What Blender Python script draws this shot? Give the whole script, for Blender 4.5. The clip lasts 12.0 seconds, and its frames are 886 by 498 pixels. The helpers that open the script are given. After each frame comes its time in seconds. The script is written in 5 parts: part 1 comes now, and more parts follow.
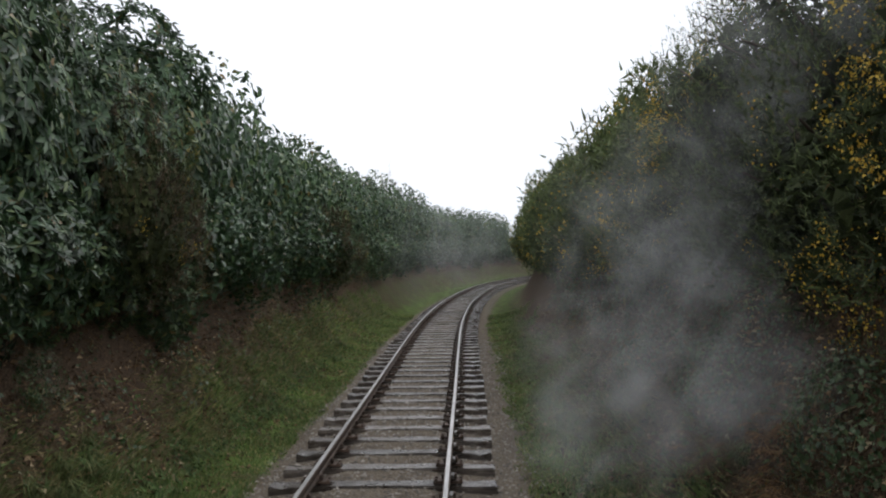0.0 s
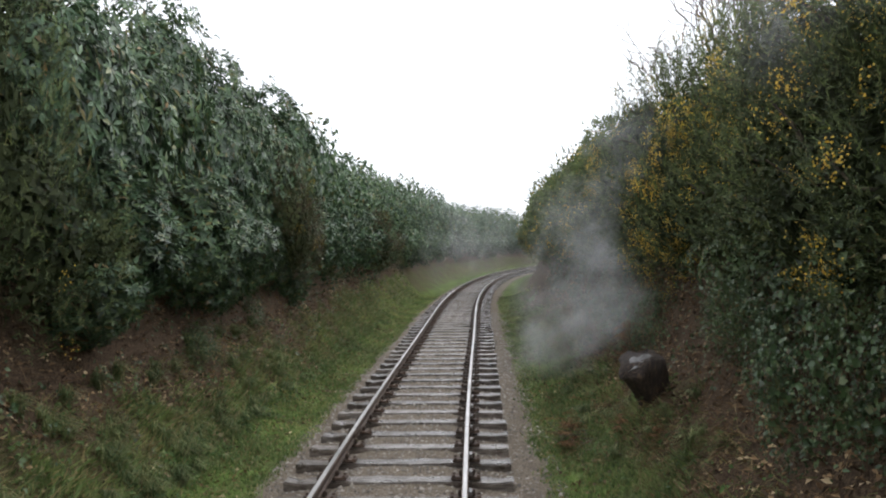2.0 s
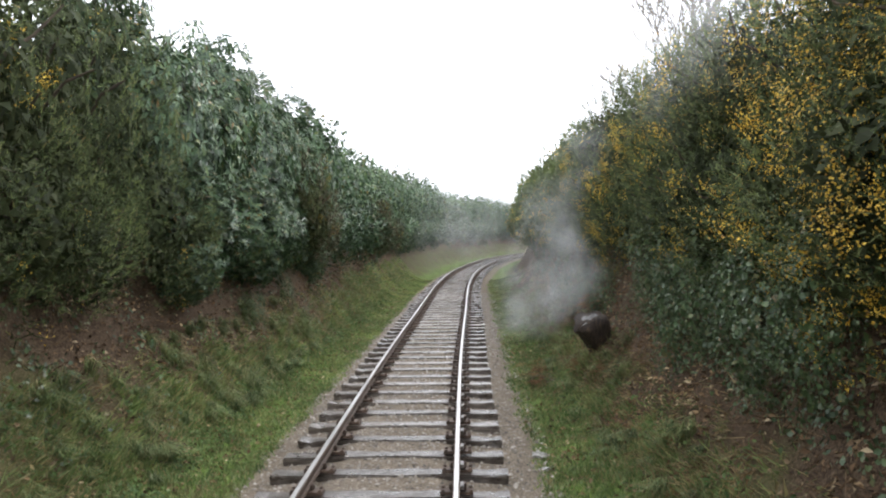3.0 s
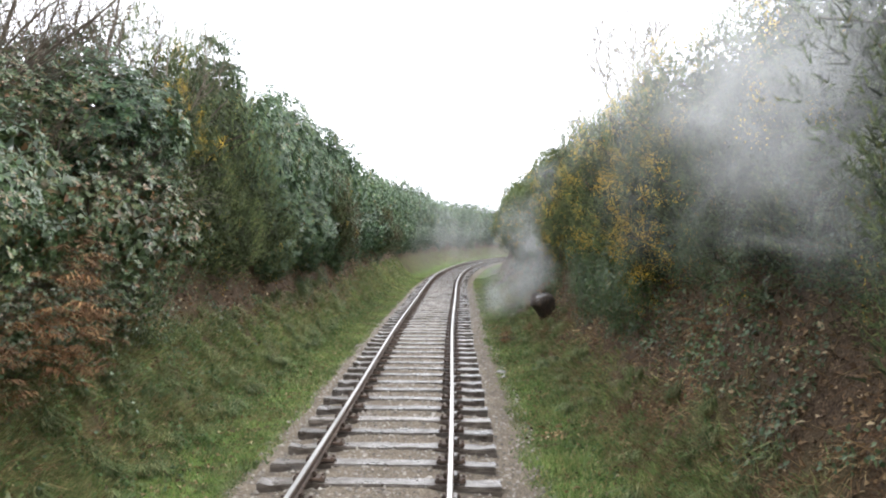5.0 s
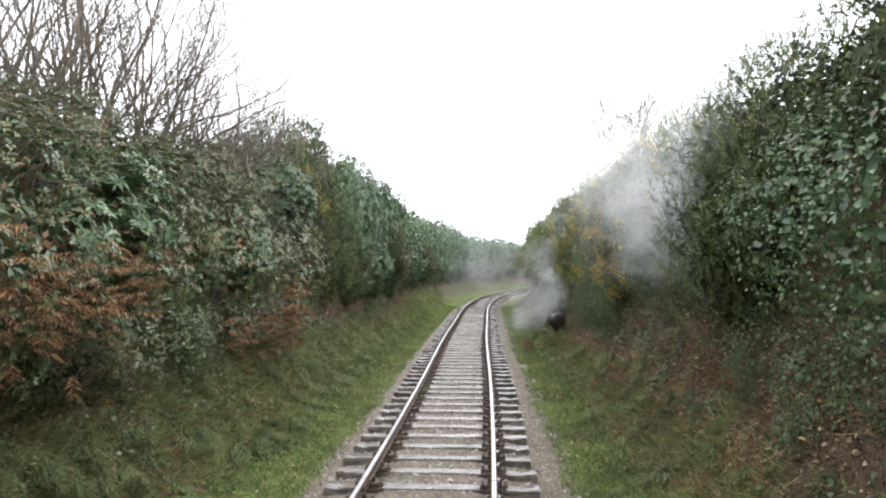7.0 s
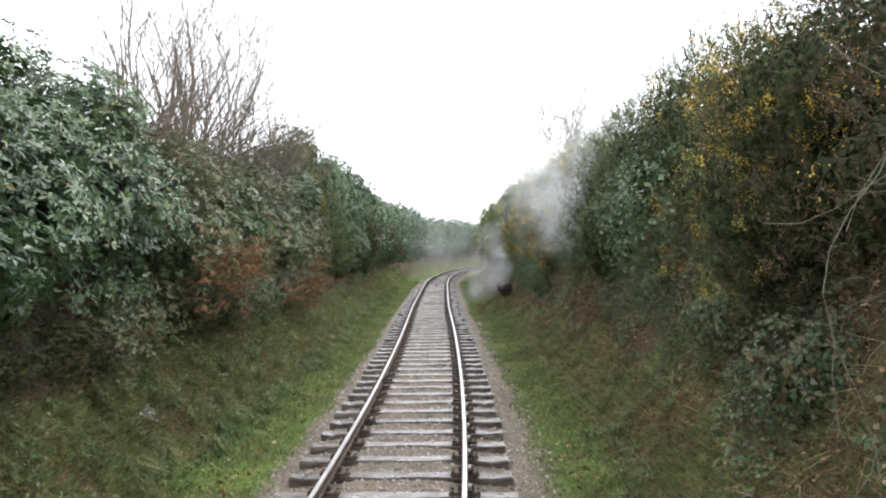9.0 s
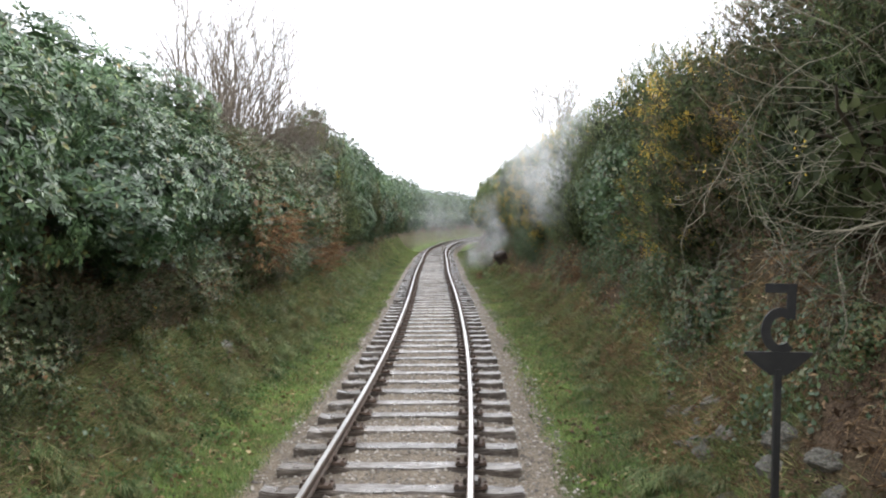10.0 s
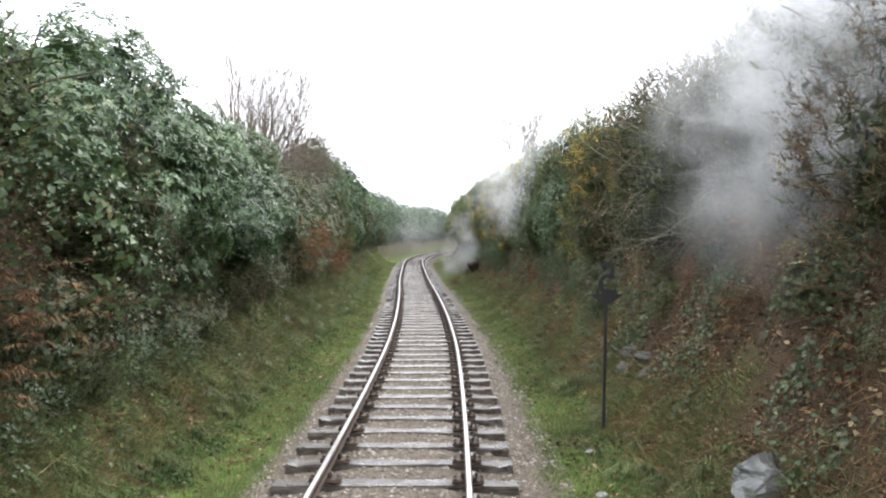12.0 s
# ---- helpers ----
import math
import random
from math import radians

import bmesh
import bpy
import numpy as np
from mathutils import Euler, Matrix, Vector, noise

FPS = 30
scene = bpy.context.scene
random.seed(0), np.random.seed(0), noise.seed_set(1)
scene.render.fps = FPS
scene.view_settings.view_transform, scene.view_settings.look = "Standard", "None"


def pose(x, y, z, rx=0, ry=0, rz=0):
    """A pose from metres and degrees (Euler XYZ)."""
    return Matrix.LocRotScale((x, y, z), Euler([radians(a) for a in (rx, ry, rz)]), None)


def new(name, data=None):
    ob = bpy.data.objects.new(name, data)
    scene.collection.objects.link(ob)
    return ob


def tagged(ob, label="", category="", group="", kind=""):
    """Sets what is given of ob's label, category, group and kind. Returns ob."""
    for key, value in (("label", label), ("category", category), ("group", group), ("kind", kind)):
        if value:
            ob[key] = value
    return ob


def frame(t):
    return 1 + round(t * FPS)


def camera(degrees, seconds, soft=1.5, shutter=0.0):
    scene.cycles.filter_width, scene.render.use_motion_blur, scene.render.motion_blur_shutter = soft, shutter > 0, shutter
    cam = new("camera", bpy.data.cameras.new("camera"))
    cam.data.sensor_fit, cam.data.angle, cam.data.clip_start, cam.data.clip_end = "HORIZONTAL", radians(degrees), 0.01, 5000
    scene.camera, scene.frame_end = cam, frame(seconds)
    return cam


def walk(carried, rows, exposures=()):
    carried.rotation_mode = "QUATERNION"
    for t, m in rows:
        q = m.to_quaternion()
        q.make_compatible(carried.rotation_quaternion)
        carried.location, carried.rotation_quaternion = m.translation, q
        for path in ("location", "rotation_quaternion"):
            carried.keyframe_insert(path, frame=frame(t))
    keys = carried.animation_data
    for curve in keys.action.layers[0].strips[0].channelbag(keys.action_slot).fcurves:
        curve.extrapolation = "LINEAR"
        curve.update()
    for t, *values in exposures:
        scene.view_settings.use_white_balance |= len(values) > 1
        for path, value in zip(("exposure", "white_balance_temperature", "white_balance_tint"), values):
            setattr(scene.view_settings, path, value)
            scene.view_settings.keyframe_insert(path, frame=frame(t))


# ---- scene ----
cam = camera(56.1, 12.0, soft=2.1)
EYE = 2.616
PATH = [  # seconds, x, y, yaw, pitch, roll
    (0.0, 0.001, 0.001, 0.08, 0.28, 0.73),
    (0.5, -0.057, -1.894, -0.48, 0.43, 0.82),
    (1.0, -0.117, -3.759, -0.39, -0.40, 0.78),
    (1.5, -0.175, -5.548, -0.40, -0.80, 0.96),
    (2.0, -0.205, -7.417, 1.08, -0.27, 0.82),
    (2.5, -0.230, -9.145, -0.15, -0.32, 1.17),
    (3.0, -0.257, -10.964, 0.56, -1.17, 0.69),
    (3.2, -0.272, -11.654, 0.46, -0.96, 1.37),
    (4.8, -0.460, -16.927, -0.05, -0.57, -0.67),
    (5.0, -0.490, -17.597, -0.29, -0.91, -0.53),
    (5.5, -0.573, -19.262, -0.80, -1.18, -0.61),
    (6.0, -0.644, -20.973, -0.09, -1.07, -1.10),
    (6.5, -0.727, -22.543, -0.46, -0.48, 1.06),
    (7.0, -0.822, -24.186, 1.59, 1.35, -0.22),
    (7.2, -0.859, -24.834, 1.80, 0.50, -0.93),
    (8.8, -1.163, -29.973, -1.39, -0.43, -0.14),
    (9.0, -1.220, -30.575, -1.46, -0.09, 0.59),
    (9.5, -1.363, -32.030, -2.08, -1.10, 0.58),
    (10.0, -1.525, -33.580, -1.76, -2.07, 0.41),
    (10.5, -1.693, -34.989, -2.59, -2.11, 0.42),
    (11.0, -1.883, -36.526, -2.96, -2.22, 0.97),
    (11.5, -2.073, -38.011, -4.65, -1.36, 0.24),
    (12.0, -2.264, -39.565, -3.81, -1.13, 0.02),
]
walk(cam, [(t, pose(x, y, EYE, 90 + p, r, a)) for t, x, y, a, p, r in PATH],
     exposures=[(0.0, -0.20), (0.5, -0.08), (1.0, 0.04), (1.5, 0.24), (2.5, 0.8), (3.2, 1.14), (5.0, 1.36), (7.0, 1.33), (9.0, 1.2), (10.5, 1.24), (12.0, 1.32)])

# ---- world, sun ----
SKY_STRENGTH = 0.62
world = bpy.data.worlds.new("overcast_sky")
scene.world = world
world.use_nodes = True
wn, wl = world.node_tree.nodes, world.node_tree.links
wn.clear()
w_sky = wn.new("ShaderNodeTexSky")
w_sky.sky_type, w_sky.sun_disc = "NISHITA", False
w_sky.sun_elevation, w_sky.sun_rotation = radians(38), radians(150)
w_sky.air_density, w_sky.dust_density = 1.0, 4.0
w_grey = wn.new("ShaderNodeHueSaturation")
w_grey.inputs["Saturation"].default_value = 0.12
w_dim = wn.new("ShaderNodeMix")  # thin cloud deck: evens out the blue sky
w_dim.data_type = "RGBA"
w_dim.inputs[0].default_value = 0.97
w_dim.inputs[7].default_value = (1.93, 2.0, 2.16, 1)
w_bg = wn.new("ShaderNodeBackground")
w_bg.inputs["Strength"].default_value = SKY_STRENGTH
w_out = wn.new("ShaderNodeOutputWorld")
wl.new(w_sky.outputs[0], w_grey.inputs["Color"])
wl.new(w_grey.outputs[0], w_dim.inputs[6])
wl.new(w_dim.outputs[2], w_bg.inputs["Color"])
wl.new(w_bg.outputs[0], w_out.inputs["Surface"])
sun = new("sun", bpy.data.lights.new("sun", "SUN"))
sun.data.energy, sun.data.angle, sun.data.color = 0.6, radians(25), (1.0, 0.97, 0.93)
sun.matrix_world = pose(0, 0, 40, 52, 0, 150)


# ---- small tools ----
rng = np.random.default_rng(7)


def smooth(x, x0, x1):
    k = np.clip((np.asarray(x, float) - x0) / (x1 - x0), 0, 1)
    return k * k * (3 - 2 * k)


def lumps(a, b, seed=0.0):
    """Smooth noise over two coordinates, about -1 to 1."""
    a, b = np.asarray(a, float), np.asarray(b, float)
    s = seed * 1.7
    return (np.sin(1.31 * a + 0.7 * np.sin(0.9 * b + s) + s) + np.sin(1.73 * b - 0.8 * np.sin(1.1 * a - s) + 2 * s)
            + 0.6 * np.sin(2.9 * a + 2.3 * b + 3 * s) + 0.5 * np.sin(4.7 * a - 3.9 * b + s) + 0.4 * np.sin(7.3 * b + 1.9 * a - s)) / 3.5


def mesh_of(name, verts, faces, mats, smooth_shade=False, slots=None):
    """A mesh from arrays; faces is an (n, 3) or (n, 4) array or a list of index lists."""
    me = bpy.data.meshes.new(name)
    if isinstance(faces, np.ndarray):
        verts = np.asarray(verts, np.float32)
        k = faces.shape[1]
        me.vertices.add(len(verts))
        me.vertices.foreach_set("co", verts.ravel())
        me.loops.add(faces.size)
        me.loops.foreach_set("vertex_index", faces.ravel().astype(np.int32))
        me.polygons.add(len(faces))
        me.polygons.foreach_set("loop_start", np.arange(0, faces.size, k, dtype=np.int32))
        me.update(calc_edges=True)
    else:
        me.from_pydata([tuple(v) for v in verts], [], [tuple(f) for f in faces])
    for m in mats if isinstance(mats, (list, tuple)) else [mats]:
        me.materials.append(m)
    if slots is not None:
        me.polygons.foreach_set("material_index", np.asarray(slots, np.int32))
    if smooth_shade:
        me.polygons.foreach_set("use_smooth", np.ones(len(me.polygons), bool))
    me.validate()
    return me


def child(name, me, parent, label="", m=None):
    ob = new(name, me)
    ob.parent = parent
    if m is not None:
        ob.matrix_basis = m
    return tagged(ob, label)


def part(name, bm, material, parent, label="", m=None):
    me = bpy.data.meshes.new(name)
    bm.to_mesh(me)
    bm.free()
    me.materials.append(material)
    return child(name, me, parent, label, m)


def tubes(paths, sides=5):
    """Tapered tubes along paths of (point, radius); returns verts and quad faces."""
    V, F = [], []
    for path in paths:
        pts = [Vector(p) for p, _ in path]
        base = len(V)
        for i, (p, r) in enumerate(path):
            d = (pts[min(i + 1, len(pts) - 1)] - pts[max(i - 1, 0)]).normalized()
            a = d.orthogonal().normalized() if i == 0 else (a - d * a.dot(d)).normalized()
            b = d.cross(a)
            for k in range(sides):
                w = 2 * math.pi * k / sides
                V.append(pts[i] + r * (math.cos(w) * a + math.sin(w) * b))
        for i in range(len(path) - 1):
            for k in range(sides):
                q = base + i * sides
                F.append((q + k, q + (k + 1) % sides, q + sides + (k + 1) % sides, q + sides + k))
    return np.array([tuple(v) for v in V]), np.array(F)


def unit(a):
    return a / np.maximum(np.linalg.norm(a, axis=-1, keepdims=True), 1e-9)


def leaf_arrays(base, way, face, length, width, fold=0.25, wide_at=0.5):
    """Folded leaves of two triangles: base point, way to the tip, facing, per leaf."""
    base, way, face = np.asarray(base), unit(np.asarray(way)), np.asarray(face)
    side = unit(np.cross(way, face))
    face = np.cross(side, way)
    L, W = np.asarray(length).reshape(-1, 1), np.asarray(width).reshape(-1, 1)
    mid = base + way * L * wide_at
    V = np.stack([base, mid + side * W / 2 + face * W * fold, base + way * L - face * L * 0.08, mid - side * W / 2 + face * W * fold], 1).reshape(-1, 3)
    n = np.arange(len(base))[:, None] * 4
    F = np.concatenate([n + [0, 1, 2], n + [0, 2, 3]], 0)
    return V, F


def join_arrays(items):
    V, F, off = [], [], 0
    for v, f in items:
        V.append(v), F.append(f + off)
        off += len(v)
    return np.concatenate(V), np.concatenate(F)


# ---- materials ----
def material(name):
    m = bpy.data.materials.new(name)
    m.use_nodes = True
    t = m.node_tree
    return m, t.nodes, t.links, t.nodes["Principled BSDF"]


def ramp(nodes, stops):
    r = nodes.new("ShaderNodeValToRGB")
    e = r.color_ramp.elements
    while len(e) < len(stops):
        e.new(0.5)
    for k, (pos, c) in zip(e, stops):
        k.position, k.color = pos, (*c, 1)
    return r


def noise_node(nodes, links, scale, detail=5, coord="Object", rough=0.55, stretch=None):
    tc = nodes.new("ShaderNodeTexCoord")
    n = nodes.new("ShaderNodeTexNoise")
    n.inputs["Scale"].default_value, n.inputs["Detail"].default_value, n.inputs["Roughness"].default_value = scale, detail, rough
    if stretch:
        mp = nodes.new("ShaderNodeMapping")
        mp.inputs["Scale"].default_value = stretch
        links.new(tc.outputs[coord], mp.inputs["Vector"])
        links.new(mp.outputs[0], n.inputs["Vector"])
    else:
        links.new(tc.outputs[coord], n.inputs["Vector"])
    return n


def mix(nodes, links, kind, fac, a, b):
    x = nodes.new("ShaderNodeMix")
    x.data_type, x.blend_type = "RGBA", kind
    for sock, v in ((x.inputs[0], fac), (x.inputs[6], a), (x.inputs[7], b)):
        if isinstance(v, bpy.types.NodeSocket):
            links.new(v, sock)
        elif isinstance(v, tuple):
            sock.default_value = (*v, 1)
        else:
            sock.default_value = v
    return x.outputs[2]


def bump(nodes, links, bsdf, height, strength, distance):
    b = nodes.new("ShaderNodeBump")
    b.inputs["Strength"].default_value, b.inputs["Distance"].default_value = strength, distance
    links.new(height, b.inputs["Height"])
    links.new(b.outputs[0], bsdf.inputs["Normal"])


def leaf_material(name, stops, rough=0.4, clear=0.12, patch=0.7, straw=None, gloss=0.5):
    """Leaves: colour varies leaf by leaf and in patches of about a metre."""
    m, nodes, links, bsdf = material(name)
    geo = nodes.new("ShaderNodeNewGeometry")
    col = ramp(nodes, stops)
    links.new(geo.outputs["Random Per Island"], col.inputs[0])
    n = noise_node(nodes, links, patch, 3)
    shade = ramp(nodes, [(0.32, (0.55, 0.56, 0.58)), (0.68, (1.25, 1.24, 1.12))])
    links.new(n.outputs["Fac"], shade.inputs[0])
    out = mix(nodes, links, "MULTIPLY", 1.0, col.outputs[0], shade.outputs[0])
    oi = nodes.new("ShaderNodeObjectInfo")
    tint = ramp(nodes, [(0.0, (0.8, 0.84, 0.8)), (1.0, (1.18, 1.12, 1.0))])
    links.new(oi.outputs["Random"], tint.inputs[0])
    out = mix(nodes, links, "MULTIPLY", 1.0, out, tint.outputs[0])
    if straw:  # withered patches about half a metre wide
        n2 = noise_node(nodes, links, 1.1, 6, rough=0.7)
        where = ramp(nodes, [(0.56, (0, 0, 0)), (0.68, (0.75, 0.75, 0.75))])
        links.new(n2.outputs["Fac"], where.inputs[0])
        out = mix(nodes, links, "MIX", where.outputs[0], out, straw)
    links.new(out, bsdf.inputs["Base Color"])
    bsdf.inputs["Roughness"].default_value = rough
    bsdf.inputs["Specular IOR Level"].default_value = gloss
    tr = nodes.new("ShaderNodeBsdfTranslucent")
    links.new(out, tr.inputs["Color"])
    ms = nodes.new("ShaderNodeMixShader")
    ms.inputs[0].default_value = clear
    links.new(bsdf.outputs[0], ms.inputs[1])
    links.new(tr.outputs[0], ms.inputs[2])
    links.new(ms.outputs[0], nodes["Material Output"].inputs["Surface"])
    return m


def plain(name, stops, scale, rough, bump_d=0.0, stretch=None, metal=0.0, detail=6, by_object=0.0):
    """Solid surface: a noise ramp and a fine relief."""
    m, nodes, links, bsdf = material(name)
    n = noise_node(nodes, links, scale, detail, stretch=stretch)
    col = ramp(nodes, stops)
    links.new(n.outputs["Fac"], col.inputs[0])
    out = col.outputs[0]
    n2 = noise_node(nodes, links, scale * 0.13, 3)
    big = ramp(nodes, [(0.35, (0.7, 0.7, 0.7)), (0.65, (1.15, 1.15, 1.15))])
    links.new(n2.outputs["Fac"], big.inputs[0])
    out = mix(nodes, links, "MULTIPLY", 0.8, out, big.outputs[0])
    if by_object:
        oi = nodes.new("ShaderNodeObjectInfo")
        tint = ramp(nodes, [(0.0, (1 - by_object,) * 3), (1.0, (1 + by_object,) * 3)])
        links.new(oi.outputs["Random"], tint.inputs[0])
        out = mix(nodes, links, "MULTIPLY", 1.0, out, tint.outputs[0])
    links.new(out, bsdf.inputs["Base Color"])
    bsdf.inputs["Metallic"].default_value = metal
    rr = nodes.new("ShaderNodeMapRange")
    rr.inputs["To Min"].default_value, rr.inputs["To Max"].default_value = rough * 0.8, min(1, rough * 1.25)
    links.new(n2.outputs["Fac"], rr.inputs["Value"])
    links.new(rr.outputs[0], bsdf.inputs["Roughness"])
    if bump_d:
        bump(nodes, links, bsdf, n.outputs["Fac"], 0.7, bump_d)
    return m


RHODO = leaf_material("rhododendron_leaves", [(0, (0.022, 0.046, 0.025)), (0.4, (0.045, 0.09, 0.046)), (0.8, (0.085, 0.15, 0.075)), (0.95, (0.13, 0.18, 0.07)), (1, (0.18, 0.11, 0.04))], 0.44, 0.14, gloss=0.42)
LAUREL = leaf_material("laurel_leaves", [(0, (0.036, 0.07, 0.033)), (0.5, (0.07, 0.13, 0.062)), (0.9, (0.118, 0.19, 0.09)), (0.97, (0.17, 0.21, 0.08)), (1, (0.22, 0.15, 0.06))], 0.38, 0.16, gloss=0.5)
GORSE = leaf_material("gorse_spines", [(0, (0.04, 0.062, 0.024)), (0.5, (0.095, 0.13, 0.05)), (0.9, (0.155, 0.195, 0.078)), (1, (0.19, 0.14, 0.065))], 0.65, 0.3)
# inner twigs and scraps: the bush's inside shade is put into this dark colour
SHADE_TWIGS = leaf_material("inner_shade_twigs", [(0, (0.022, 0.03, 0.013)), (0.6, (0.045, 0.058, 0.026)), (1, (0.07, 0.082, 0.037))], 0.8, 0.15, gloss=0.2)
GORSE_DRY = leaf_material("withered_gorse_spines", [(0, (0.04, 0.028, 0.018)), (0.55, (0.105, 0.07, 0.04)), (0.85, (0.15, 0.1, 0.06)), (1, (0.09, 0.1, 0.05))], 0.7, 0.2)
BLOSSOM = leaf_material("gorse_blossom", [(0, (0.36, 0.2, 0.02)), (0.4, (0.55, 0.36, 0.04)), (1, (0.74, 0.54, 0.1))], 0.65, 0.25)
BRAMBLE = leaf_material("bramble_leaves", [(0, (0.034, 0.062, 0.03)), (0.4, (0.075, 0.12, 0.055)), (0.78, (0.14, 0.19, 0.095)), (0.88, (0.17, 0.13, 0.07)), (1, (0.24, 0.12, 0.065))], 0.42, 0.2, 0.9, (0.19, 0.1, 0.055), gloss=0.4)
IVY = leaf_material("ivy_leaves", [(0, (0.04, 0.075, 0.034)), (0.55, (0.08, 0.135, 0.062)), (0.9, (0.135, 0.19, 0.095)), (1, (0.2, 0.15, 0.08))], 0.42, 0.25)
BRACKEN = leaf_material("dead_bracken", [(0, (0.09, 0.045, 0.026)), (0.5, (0.175, 0.1, 0.062)), (1, (0.33, 0.21, 0.12))], 0.8, 0.25, gloss=0.15)
LITTER = leaf_material("fallen_leaves", [(0, (0.045, 0.028, 0.019)), (0.45, (0.155, 0.094, 0.057)), (0.85, (0.33, 0.22, 0.138)), (1, (0.56, 0.45, 0.33))], 0.65, 0.08, gloss=0.2)
GRASS = leaf_material("grass_blades", [(0, (0.08, 0.135, 0.045)), (0.45, (0.16, 0.235, 0.085)), (0.75, (0.235, 0.305, 0.13)), (0.88, (0.3, 0.29, 0.15)), (1, (0.36, 0.28, 0.17))], 0.55, 0.25, 0.5, (0.2, 0.175, 0.09))
BANK_GRASS = leaf_material("bank_grass_blades", [(0, (0.065, 0.085, 0.034)), (0.4, (0.15, 0.19, 0.085)), (0.7, (0.23, 0.25, 0.12)), (1, (0.38, 0.32, 0.2))], 0.65, 0.3, 4.0, gloss=0.2)
TUSSOCK = leaf_material("tussock_blades", [(0, (0.085, 0.125, 0.05)), (0.5, (0.18, 0.24, 0.105)), (0.8, (0.28, 0.3, 0.15)), (1, (0.44, 0.38, 0.23))], 0.6, 0.25, 2.2, gloss=0.25)
WEED = leaf_material("weed_leaves", [(0, (0.035, 0.065, 0.022)), (0.5, (0.085, 0.15, 0.05)), (0.9, (0.15, 0.22, 0.085)), (1, (0.24, 0.18, 0.09))], 0.6, 0.25, gloss=0.2)
STALK = leaf_material("dead_stalk", [(0, (0.075, 0.04, 0.022)), (0.5, (0.18, 0.112, 0.067)), (0.85, (0.29, 0.2, 0.125)), (1, (0.46, 0.36, 0.23))], 0.75, 0.1, gloss=0.15)
BARK_PALE = plain("lichened_twig_bark", [(0.3, (0.1, 0.088, 0.06)), (0.7, (0.3, 0.27, 0.2))], 9, 0.8, 0.006)
BARK = plain("bare_twig_bark", [(0.3, (0.07, 0.054, 0.04)), (0.7, (0.2, 0.16, 0.12))], 9, 0.8, 0.006)
STEM = plain("bush_stems", [(0.3, (0.035, 0.026, 0.018)), (0.7, (0.1, 0.075, 0.05))], 9, 0.85, 0.006)
RUST = plain("rusty_iron", [(0.3, (0.04, 0.027, 0.02)), (0.7, (0.13, 0.085, 0.06))], 22, 0.75, 0.003)
RAIL_TOP = plain("polished_rail_head", [(0.3, (0.34, 0.32, 0.3)), (0.7, (0.58, 0.565, 0.55))], 5, 0.36, 0.0, (12, 0.4, 1), metal=1.0)
BLACK_IRON = plain("black_painted_iron", [(0.3, (0.008, 0.008, 0.009)), (0.7, (0.02, 0.019, 0.018))], 20, 0.55, 0.001)
ROCK = plain("grey_rock", [(0.25, (0.035, 0.031, 0.022)), (0.45, (0.1, 0.092, 0.074)), (0.6, (0.175, 0.164, 0.138)), (0.75, (0.3, 0.285, 0.25))], 9, 0.7, 0.06)
PALE_STONE = plain("pale_stone", [(0.3, (0.2, 0.19, 0.17)), (0.7, (0.42, 0.41, 0.38))], 14, 0.7, 0.01)
SLAB = plain("wet_slab_rock", [(0.3, (0.06, 0.062, 0.055)), (0.5, (0.14, 0.145, 0.138)), (0.75, (0.24, 0.25, 0.245))], 5, 0.45, 0.03)
STUMP_BARK = plain("dark_wet_bark", [(0.3, (0.014, 0.01, 0.008)), (0.55, (0.05, 0.034, 0.024)), (0.72, (0.14, 0.085, 0.05))], 11, 0.85, 0.05, (3, 3, 0.6))
CUT_WOOD = plain("wet_sawn_wood", [(0.35, (0.014, 0.012, 0.01)), (0.5, (0.05, 0.045, 0.041)), (0.7, (0.17, 0.162, 0.157))], 5, 0.42, 0.006)


def stone_material():
    m, nodes, links, bsdf = material("ballast_chippings")
    geo = nodes.new("ShaderNodeNewGeometry")
    col = ramp(nodes, [(0, (0.07, 0.058, 0.046)), (0.4, (0.18, 0.156, 0.128)), (0.75, (0.29, 0.26, 0.222)), (1, (0.4, 0.37, 0.325))])
    links.new(geo.outputs["Random Per Island"], col.inputs[0])
    n = noise_node(nodes, links, 1.1, 4)
    sh = ramp(nodes, [(0.3, (0.72, 0.68, 0.64)), (0.7, (1.1, 1.1, 1.1))])
    links.new(n.outputs["Fac"], sh.inputs[0])
    links.new(mix(nodes, links, "MULTIPLY", 1.0, col.outputs[0], sh.outputs[0]), bsdf.inputs["Base Color"])
    bsdf.inputs["Roughness"].default_value = 0.7
    return m


STONE = stone_material()


